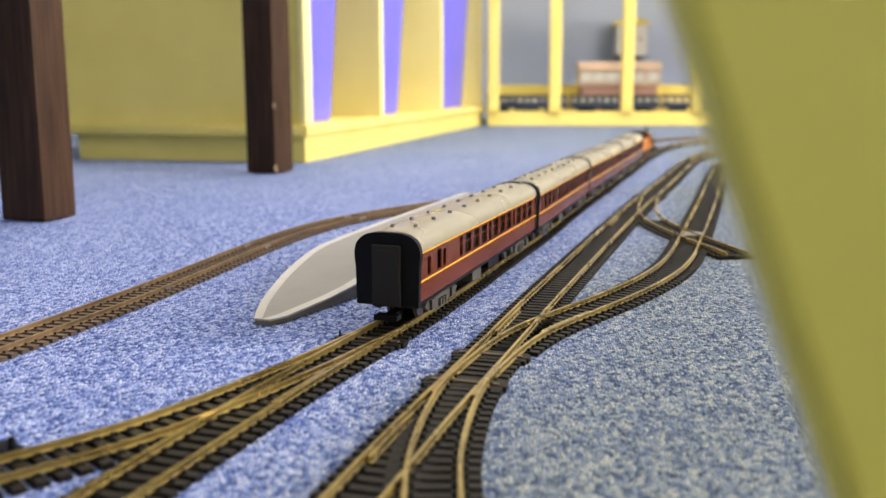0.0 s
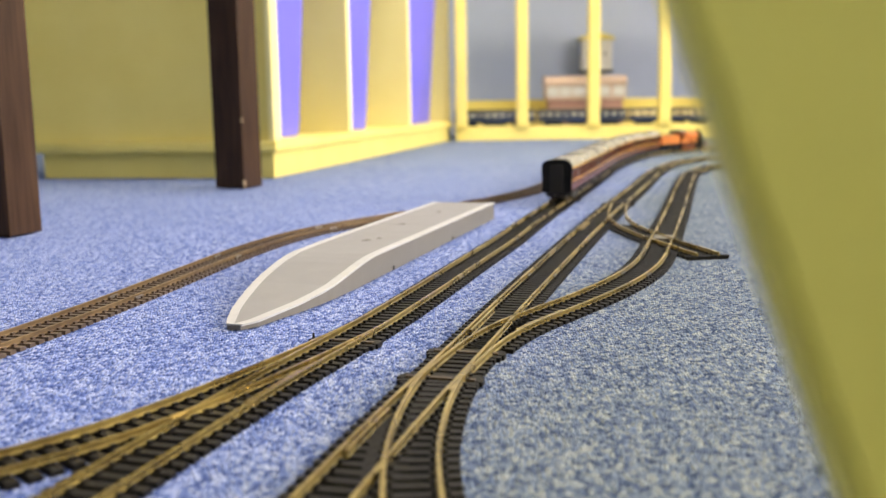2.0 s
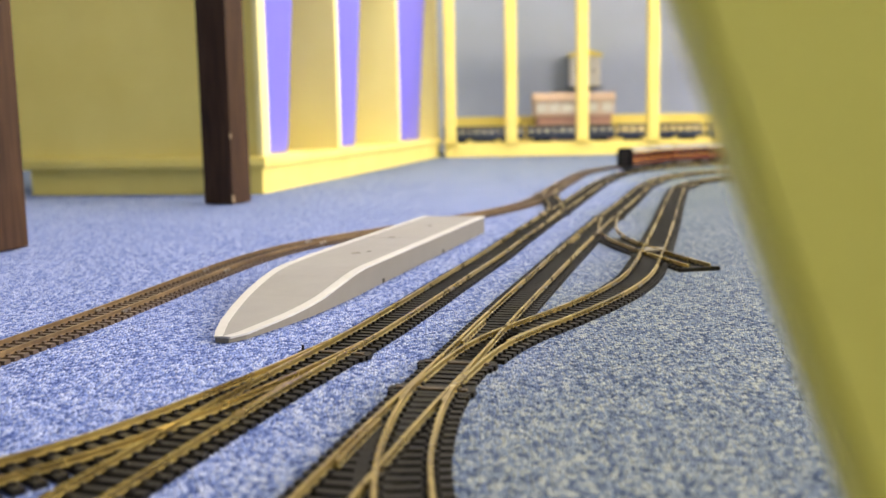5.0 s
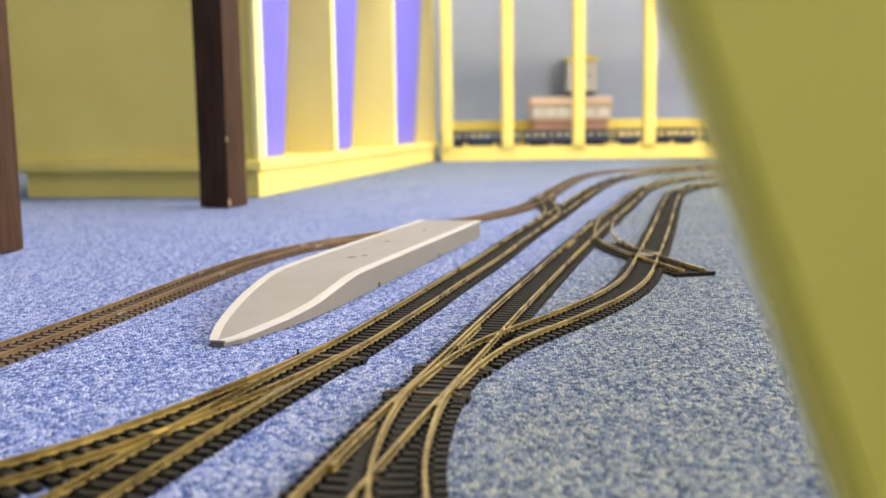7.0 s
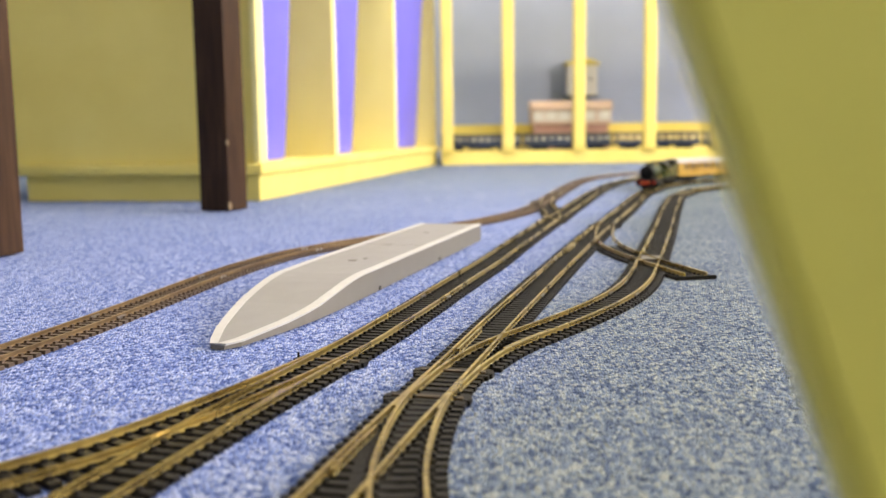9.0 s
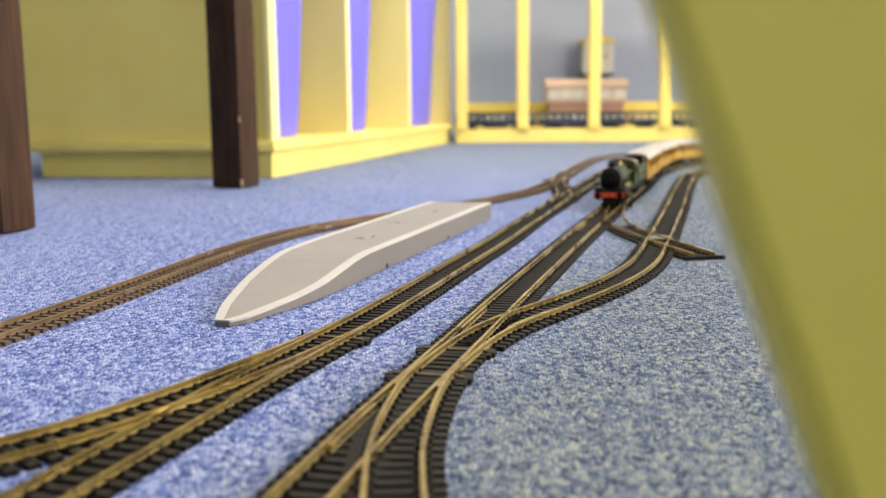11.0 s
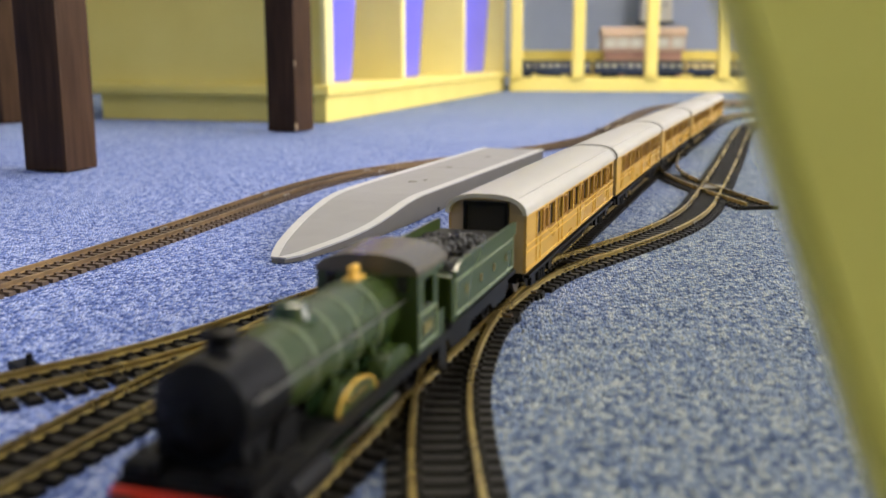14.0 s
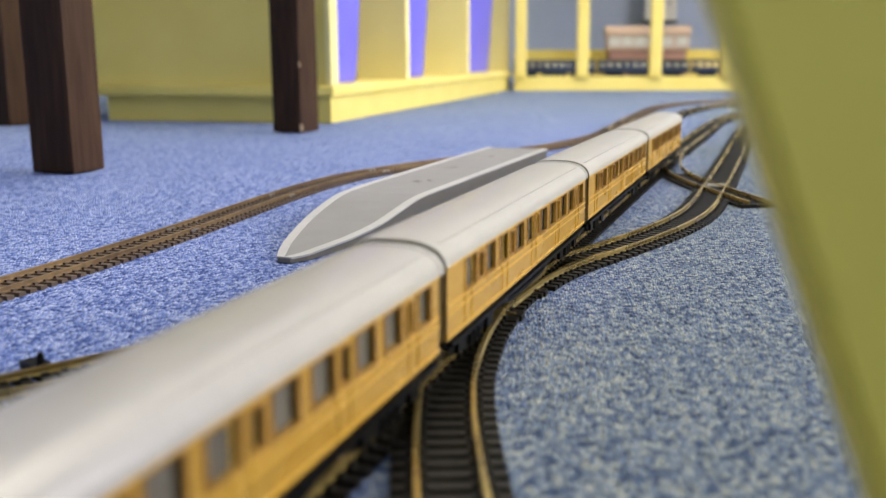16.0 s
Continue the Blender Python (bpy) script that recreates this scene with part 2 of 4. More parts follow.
def share(name, me, parent, m):
    ob = new(name, me)
    ob.parent = parent
    ob.matrix_basis = m
    return ob


def thing(name, label, category, group="", kind="", m=None):
    ob = new(name)
    ob.empty_display_size = 0.02
    if m is not None:
        ob.matrix_basis = m
    return tagged(ob, label, category, group, kind)


def box(bm, x0, y0, z0, x1, y1, z1, bevel=0.0, m=None):
    v = [bm.verts.new((x, y, z)) for x in (x0, x1) for y in (y0, y1) for z in (z0, z1)]
    f = [bm.faces.new([v[i] for i in q]) for q in ((0, 1, 3, 2), (4, 6, 7, 5), (0, 4, 5, 1), (2, 3, 7, 6), (0, 2, 6, 4), (1, 5, 7, 3))]
    if bevel > 0:
        e = {e for q in f for e in q.edges}
        r = bmesh.ops.bevel(bm, geom=list(e), offset=bevel, segments=2, affect="EDGES", profile=0.6)
        v = list({w for q in r["faces"] for w in q.verts} | {w for w in v if w.is_valid})
    if m is not None:
        bmesh.ops.transform(bm, matrix=m, verts=[w for w in v if w.is_valid])
    return bm


def boxes(*items, bevel=0.0):
    bm = bmesh.new()
    for it in items:
        box(bm, *it, bevel=bevel)
    return bm


def cyl(bm, p, axis, r, h, n=16, r2=None):
    """A cylinder or cone from p along axis ('x', 'y' or 'z')."""
    turn = {"x": pose(0, 0, 0, 0, 90, 0), "y": pose(0, 0, 0, -90, 0, 0), "z": pose(0, 0, 0)}[axis]
    bmesh.ops.create_cone(bm, cap_ends=True, segments=n, radius1=r, radius2=r if r2 is None else r2, depth=h,
                          matrix=Matrix.Translation(p) @ turn @ Matrix.Translation((0, 0, h / 2)))
    return bm


def lathe(bm, p, profile, n=20, axis="z"):
    """A turned shape: profile of (radius, height) about an axis through p."""
    turn = {"z": pose(0, 0, 0), "y": pose(0, 0, 0, -90, 0, 0)}[axis]
    m = Matrix.Translation(p) @ turn
    rings = []
    for r, h in profile:
        rings.append([bm.verts.new(m @ Vector((r * math.cos(2 * math.pi * i / n), r * math.sin(2 * math.pi * i / n), h))) for i in range(n)])
    for a, b in zip(rings, rings[1:]):
        for i in range(n):
            bm.faces.new((a[i], a[(i + 1) % n], b[(i + 1) % n], b[i]))
    for ring in (rings[0], rings[-1]):
        bm.faces.new(ring)
    return bm


def prism(bm, outline, axis, a, b):
    """A flat outline extruded along an axis: 'y' takes (x, z), 'x' takes (y, z), 'z' takes (x, y)."""
    put = {"y": lambda u, v, w: (u, w, v), "x": lambda u, v, w: (w, u, v), "z": lambda u, v, w: (u, v, w)}[axis]
    lo = [bm.verts.new(put(u, v, a)) for u, v in outline]
    hi = [bm.verts.new(put(u, v, b)) for u, v in outline]
    n = len(lo)
    for i in range(n):
        bm.faces.new((lo[i], lo[(i + 1) % n], hi[(i + 1) % n], hi[i]))
    bm.faces.new(lo)
    bm.faces.new(hi)
    return bm


# ---- rail routes ----
def route(points, smooth=0.02, step=0.002):
    """A smooth plan curve through the points, as an array of x, y at even steps."""
    p = np.array(points, float)
    d = np.r_[0, np.cumsum(np.hypot(*np.diff(p, axis=0).T))]
    s = np.arange(0, d[-1], step)
    q = np.c_[np.interp(s, d, p[:, 0]), np.interp(s, d, p[:, 1])]
    k = max(1, int(smooth / step))
    for _ in range(3):
        pad = np.r_[2 * q[:1] - q[1:k + 1][::-1], q, 2 * q[-1:] - q[-k - 1:-1][::-1]]
        w = np.ones(2 * k + 1) / (2 * k + 1)
        q = np.c_[np.convolve(pad[:, 0], w, "valid"), np.convolve(pad[:, 1], w, "valid")]
    d = np.r_[0, np.cumsum(np.hypot(*np.diff(q, axis=0).T))]
    s = np.arange(0, d[-1], step)
    return np.c_[np.interp(s, d, q[:, 0]), np.interp(s, d, q[:, 1])]


def at(rt, s, step=0.002):
    """The point and heading at arc length s of a route, carried on straight past its ends."""
    f = s / step
    i = int(min(max(f, 0), len(rt) - 2))
    t = rt[i + 1] - rt[i]
    t = t / np.hypot(*t)
    return rt[i] + t * (f - i) * step, t


R_SIDING = route([(-0.33, 0.16), (-0.255, 0.31), (-0.225, 0.40), (-0.203, 0.494), (-0.192, 0.547), (-0.179, 0.625), (-0.165, 0.71), (-0.150, 0.775), (-0.130, 0.835),
                  (-0.090, 0.90), (-0.03, 0.985), (0.058, 1.115), (0.110, 1.225), (0.145, 1.35), (0.198, 1.579), (0.278, 1.898), (0.33, 2.05), (0.40, 2.17),
                  (0.50, 2.27), (0.72, 2.40), (1.2, 2.55)], 0.03)
R_MAIN = route([(-0.155, 0.08), (-0.105, 0.262), (-0.0735, 0.37), (-0.042, 0.46), (-0.020, 0.535), (0.010, 0.645), (0.043, 0.76), (0.066, 0.853), (0.105, 1.0), (0.150, 1.165),
                (0.202, 1.36), (0.268, 1.609), (0.335, 1.82), (0.42, 2.02), (0.525, 2.16), (0.70, 2.28), (0.95, 2.36), (1.4, 2.42), (3.25, 2.44)], 0.03)
R_BRANCH_LEFT = route([(-0.010, 0.57), (-0.042, 0.46), (-0.068, 0.398), (-0.094, 0.345), (-0.115, 0.308), (-0.150, 0.27), (-0.20, 0.225), (-0.28, 0.165)], 0.012)
R_LOOP = route([(-0.22, -0.62), (-0.17, -0.32), (-0.109, -0.02), (-0.0615, 0.15), (-0.0355, 0.252), (-0.023, 0.306), (-0.0085, 0.359), (0.007, 0.415), (0.034, 0.518), (0.097, 0.744), (0.165, 0.982), (0.235, 1.209),
                (0.322, 1.51), (0.40, 1.72), (0.50, 1.86), (0.68, 1.98), (0.95, 2.06), (1.4, 2.12), (3.25, 2.14)], 0.03)
R_CURVE = route([(-0.009, 0.35), (-0.004, 0.37), (0.010, 0.415), (0.024, 0.45), (0.042, 0.478), (0.0745, 0.525), (0.104, 0.574), (0.125, 0.618), (0.141, 0.662), (0.158, 0.72),
                 (0.174, 0.775), (0.195, 0.85), (0.233, 0.985), (0.303, 1.242), (0.365, 1.46), (0.43, 1.60), (0.53, 1.71), (0.75, 1.80), (1.2, 1.87)], 0.014)
R_BRANCH_NEAR = route([(0.007, 0.415), (-0.004, 0.372), (-0.010, 0.335), (-0.0135, 0.29), (-0.012, 0.25), (-0.0065, 0.195), (0.006, 0.12), (0.02, 0.06)], 0.012)
R_SPUR = route([(0.245, 1.245), (0.187, 1.05), (0.168, 0.96), (0.157, 0.894), (0.155, 0.829), (0.164, 0.759), (0.174, 0.709), (0.184, 0.662)], 0.016)
R_CROSS = route([(0.210, 1.63), (0.165, 1.43), (0.152, 1.34), (0.150, 1.26), (0.144, 1.17), (0.126, 1.085), (0.105, 1.0)], 0.016)

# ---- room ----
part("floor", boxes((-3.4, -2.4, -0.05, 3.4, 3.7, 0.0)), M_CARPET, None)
tagged(bpy.data.objects["floor"], "speckled blue and grey loop pile carpet", "carpet", kind="structure")


def wall(name, *b):
    tagged(part(name, boxes(b), M_WALL, None), "grey-blue painted plain wall", "wall", kind="structure")


wall("wall_north", -3.5, 3.7, -0.05, 3.5, 3.8, 2.45)
wall("wall_south", -3.5, -2.5, -0.05, 3.5, -2.4, 2.45)
wall("wall_west", -3.5, -2.4, -0.05, -3.4, 3.7, 2.45)
tagged(part("wall_east", boxes((3.4, -2.4, -0.05, 3.5, -0.35, 2.45), (3.4, 2.05, -0.05, 3.5, 3.7, 2.45), (3.4, -0.35, -0.05, 3.5, 2.05, 0.75), (3.4, -0.35, 2.15, 3.5, 2.05, 2.45)), M_WALL, None),
       "grey-blue painted wall with a wide window", "wall", kind="structure")
tagged(part("ceiling", boxes((-3.5, -2.5, 2.45, 3.5, 3.8, 2.5)), M_CEIL, None), "white painted plain ceiling", "ceiling", kind="structure")
win = thing("window_1", "wide white-framed window in the wall", "window", kind="structure")
part("window_frame", boxes((3.41, -0.35, 0.75, 3.47, 2.05, 0.80), (3.41, -0.35, 2.10, 3.47, 2.05, 2.15), (3.41, -0.35, 0.8, 3.47, -0.30, 2.10), (3.41, 2.00, 0.8, 3.47, 2.05, 2.10), (3.41, 0.83, 0.8, 3.47, 0.87, 2.10)), M_WHITE, win)
for a, b in ((-0.30, 0.83), (0.87, 2.00)):
    pane = part("pane", boxes((3.43, a, 0.8, 3.436, b, 2.1)), M_PANE, win)
    pane.visible_shadow = False
# unseen fittings for the two overhead lamps; the south one is added fill
for x, y in ((0.0, 1.85), (0.2, -1.0)):
    lamp = thing("ceiling_light", "white rectangular ceiling light panel, added out of view", "ceiling light", "ceiling lights")
    part("frame", boxes((x - 0.65, y - 0.35, 2.40, x + 0.65, y - 0.31, 2.45), (x - 0.65, y + 0.31, 2.40, x + 0.65, y + 0.35, 2.45),
                        (x - 0.65, y - 0.31, 2.40, x - 0.61, y + 0.31, 2.45), (x + 0.61, y - 0.31, 2.40, x + 0.65, y + 0.31, 2.45)), M_WHITE, lamp)
    part("diffuser", boxes((x - 0.61, y - 0.31, 2.42, x + 0.61, y + 0.31, 2.43)), M_LAMP, lamp)

# ---- yellow storage unit with tubs ----
UX, UY = 0.181, 0.983          # along its front
unit_m = Matrix.Translation((-0.281, 1.531, 0)) @ pose(0, 0, 0, 0, 0, -math.degrees(math.atan2(UX, UY)))
# in its own space: y along the front, -x into the depth


def storage_unit():
    u = thing("storage_unit", "yellow painted storage unit with open bays on a plinth", "storage unit", m=unit_m)
    length, depth, high = 1.58, 0.43, 0.62
    part("plinth", boxes((-depth + 0.024, 0.004, 0, 0.0, length, 0.042), bevel=0.001), M_YELLOW, u)
    part("ledge", boxes((-depth, -0.010, 0.042, 0.010, length, 0.060), bevel=0.004), M_YELLOW, u, smooth=True)
    part("side_panel", boxes((-depth, 0.004, 0.060, -0.006, 0.024, high), bevel=0.002), M_YELLOW, u)
    part("edge_strip", boxes((-0.006, 0.000, 0.060, 0.004, 0.034, high), bevel=0.002), M_YELLOW_EDGE, u)
    for y in (0.450, 1.005):
        part("divider", boxes((-depth + 0.02, y - 0.012, 0.060, 0.0, y + 0.012, high), bevel=0.002), M_YELLOW_PALE, u)
    part("divider", boxes((-depth + 0.02, length - 0.04, 0.060, 0.0, length, high), bevel=0.002), M_YELLOW_PALE, u)
    part("back_panel", boxes((-depth - 0.008, 0.024, 0.060, -depth, length, high)), M_YELLOW_PALE, u)
    part("top", boxes((-depth, -0.008, high, 0.008, length, high + 0.02), bevel=0.003), M_YELLOW, u)
    return u


storage_unit()


def tub(y0, y1, foot):
    """A tapered plastic tub with rim, standing in a bay; foot: width of its base over that of its rim."""
    yc, w = (y0 + y1) / 2, (y1 - y0) / 2
    t = thing("storage_tub", "lilac-blue tapered plastic tub in a yellow bay", "tub", "tubs in the storage unit", m=unit_m @ Matrix.Translation((-0.010, yc, 0.0605)))
    tub_piece("body", [(0.0, foot - 0.05), (0.004, foot - 0.02), (0.012, foot), (0.44, 1.0), (0.44, 0.98), (0.02, foot - 0.03)], w, foot, t)
    tub_piece("rim", [(0.4402, 1.0), (0.4405, 1.03), (0.47, 1.03), (0.47, 0.98), (0.4402, 0.98)], w, foot, t)


def tub_piece(name, rows, w, foot, t):
    bm = bmesh.new()
    rings = []
    for z, k in rows:
        cx, cy, r = 0.13 - 0.015 * (1 - k) / (1 - foot), w * k, 0.02
        ring = []
        for sx, sy, a0 in ((1, 1, 0), (-1, 1, 90), (-1, -1, 180), (1, -1, 270)):
            for a in (0, 30, 60, 90):
                g = radians(a0 + a)
                ring.append(bm.verts.new((-0.14 + sx * (cx - r) + r * math.cos(g), sy * (cy - r) + r * math.sin(g), z)))
        rings.append(ring)
    for a, b in zip(rings, rings[1:]):
        for i in range(len(a)):
            bm.faces.new((a[i], a[(i + 1) % len(a)], b[(i + 1) % len(a)], b[i]))
    if name == "body":
        bm.faces.new(rings[0])
        bm.faces.new(rings[-1])
    part(name, bm, M_TUB, t, smooth=True)


for a, b, foot in ((0.042, 0.285, 0.70), (0.475, 0.760, 0.66), (1.030, 1.500, 0.74)):
    tub(a, b, foot)


# ---- far yellow shelf with posts ----
def far_shelf():
    s = thing("open_shelf", "yellow painted open shelf with upright posts", "shelf")
    part("base_board", boxes((0.022, 3.02, 0.0, 1.6, 3.40, 0.041), bevel=0.002), M_YELLOW, s)
    for x in (0.040, 0.230, 0.452, 0.673, 0.895, 1.12, 1.34):
        part("upright", boxes((x - 0.018, 3.012, 0.0492, x + 0.018, 3.05, 0.66), bevel=0.005), M_YELLOW, s)
        part("foot_block", boxes((x - 0.021, 3.008, 0.0415, x + 0.021, 3.052, 0.049), bevel=0.002), M_YELLOW, s)
    part("back_rail", boxes((0.022, 3.37, 0.0415, 1.6, 3.40, 0.126), bevel=0.003), M_YELLOW, s)
    part("top_board", boxes((0.022, 3.0, 0.6605, 1.6, 3.40, 0.68), bevel=0.003), M_YELLOW, s)


far_shelf()


# ---- dark wooden table ----
def wooden_table():
    t = thing("wooden_table", "dark-stained square wooden table legs standing on the carpet", "table")
    for x, y, turn, w, d, chips in ((-0.3285, 1.343, -20, 0.047, 0.047, ((0.008, 0.004), (0.095, 0.003))), (-0.4354, 0.8514, -15, 0.047, 0.043, ()), (-0.820, 1.476, -20, 0.047, 0.047, ())):
        m = pose(x, y, 0, 0, 0, turn)
        leg = part("leg", boxes((0, 0, 0.0015, w, d, 0.700), bevel=0.0015), M_WOOD, t, m=m)
        part("foot_pad", boxes((0.006, 0.006, 0, w - 0.006, d - 0.006, 0.0015)), M_BLACK, leg)
        for z, r in chips:
            bm = bmesh.new()
            bmesh.ops.create_icosphere(bm, subdivisions=1, radius=r, matrix=Matrix.Translation((w - 0.0006, 0.0006, z)) @ Matrix.Diagonal((0.6, 0.6, 1.6, 1)))
            part("chip", bm, M_CHIP, leg, "chip of bare wood")


wooden_table()


# ---- near yellow panel, leaning ----
def near_panel():
    p = thing("yellow_board", "olive-yellow laminated board with a slanting edge, standing on the carpet", "board")
    e0, way = Vector((0.0716, 0.105, 0.0)), Vector((-0.376, 0.0, 1.0))
    right, nrm = Vector((1, 0, 0)), Vector((0, 1, 0))
    bm = bmesh.new()
    c = [e0, e0 + way * 0.19, e0 + way * 0.19 + Vector((0, 0, 0.25)), e0 + right * 1.0 + Vector((0, 0, 0.44)), e0 + right * 1.0]
    lo = [bm.verts.new(v) for v in c]
    hi = [bm.verts.new(v + nrm * 0.012) for v in c]
    for i in range(5):
        bm.faces.new((lo[i], lo[(i + 1) % 5], hi[(i + 1) % 5], hi[i]))
    bm.faces.new(lo)
    bm.faces.new(hi)
    bmesh.ops.bevel(bm, geom=list(bm.edges), offset=0.0015, segments=2, affect="EDGES")
    part("board", bm, M_PANEL, p)


near_panel()


# ---- railway tracks ----
RAIL_TOP = 0.0048
PROFILE = [(-0.0009, 0.0020), (0.0009, 0.0020), (0.0009, 0.0025), (0.0004, 0.0029), (0.0004, 0.0038), (0.00075, 0.0041), (0.0007, 0.0048), (-0.0007, 0.0048), (-0.00075, 0.0041), (-0.0004, 0.0038), (-0.0004, 0.0029), (-0.0009, 0.0025)]


def rail_mesh(rt, off, s0, s1, every=3, lift=0.0):
    bm = bmesh.new()
    idx = list(range(int(s0 / 0.002), min(int(s1 / 0.002), len(rt) - 2), every))
    rings = []
    for i in idx:
        t = rt[min(i + 1, len(rt) - 1)] - rt[max(i - 1, 0)]
        t = t / np.hypot(*t)
        n = np.array((t[1], -t[0]))
        c = rt[i] + n * off
        rings.append([bm.verts.new((c[0] + n[0] * u, c[1] + n[1] * u, v + lift)) for u, v in PROFILE])
    for a, b in zip(rings, rings[1:]):
        for i in range(len(PROFILE)):
            bm.faces.new((a[i], a[(i + 1) % len(PROFILE)], b[(i + 1) % len(PROFILE)], b[i]))
    bm.faces.new(rings[0])
    bm.faces.new(rings[-1])
    return bm


def sleeper_mesh(length, mat):
    bm = bmesh.new()
    h = length / 2
    prism(bm, [(-0.0023, 0.0001), (0.0023, 0.0001), (0.0020, 0.0020), (-0.0020, 0.0020)], "x", -h, h)
    for s in (-1, 1):
        for k in (-1, 1):
            x = s * 0.00825 + k * 0.0019
            box(bm, x - 0.0007, -0.0011, 0.0019, x + 0.0007, 0.0011, 0.0031)
    me = bpy.data.meshes.new("sleeper")
    bm.to_mesh(me)
    bm.free()
    me.materials.append(mat)
    return me


SLEEPERS = {}


def track(rt, label, s0=0.0, s1=99.0, sl0=None, sl1=None, mat_r=M_RAIL, mat_s=M_SLEEPER, length=0.030, pitch=0.0068, limit=290, blades=(0, 0), lift=0.0, name="railway_track"):
    tr = thing(name, label, "model railway track", "tracks on the carpet")
    total = (len(rt) - 2) * 0.002
    s1 = min(s1, total)
    for k, off in enumerate((-0.00825, 0.00825)):
        a = s0 + blades[k]
        part("rail", rail_mesh(rt, off, a, s1, lift=lift), mat_r, tr)
    key = (length, mat_s.name)
    if key not in SLEEPERS:
        SLEEPERS[key] = sleeper_mesh(length, mat_s)
    a, b = (s0 if sl0 is None else sl0), (s1 if sl1 is None else sl1)
    n = int((b - a) / pitch)
    far = bmesh.new()
    for i in range(n):
        p, t = at(rt, a + (i + 0.5) * pitch)
        m = pose(p[0], p[1], lift * 0.3, 0, 0, math.degrees(math.atan2(-t[0], t[1])) + random.uniform(-0.6, 0.6))
        if i < limit:
            share("sleeper", SLEEPERS[key], tr, m)
        else:
            prev = len(far.verts)
            h = length / 2
            prism(far, [(-0.0023, 0.0001), (0.0023, 0.0001), (0.0020, 0.0020), (-0.0020, 0.0020)], "x", -h, h)
            far.verts.ensure_lookup_table()
            for v in far.verts[prev:]:
                v.co = m @ v.co
    if len(far.verts):
        tagged(part("sleeper_run", far, mat_s, tr), kind="stuff")
    else:
        far.free()
    return tr


track(R_SIDING, "brown-sleepered siding track with dull rails", mat_r=M_RAIL_OLD, mat_s=M_SLEEPER_OLD)
track(R_MAIN, "black-sleepered main track with brass-coloured rails")
track(R_LOOP, "black-sleepered straight track with brass-coloured rails beside the platform track")
track(R_CURVE, "curved black-sleepered track with brass-coloured rails joining a turnout", sl0=0.075)
track(R_BRANCH_LEFT, "curved turnout branch track with brass-coloured rails", sl0=0.19, lift=0.0003)
track(R_BRANCH_NEAR, "curved turnout branch track bending out of the straight line", sl0=0.035, lift=0.0003)
track(R_SPUR, "short black spur track crossing the curved line", sl0=0.40, mat_s=M_SLEEPER, lift=0.0003)
track(R_CROSS, "crossover track linking siding and main line", sl0=0.25, sl1=0.45, lift=0.0003)


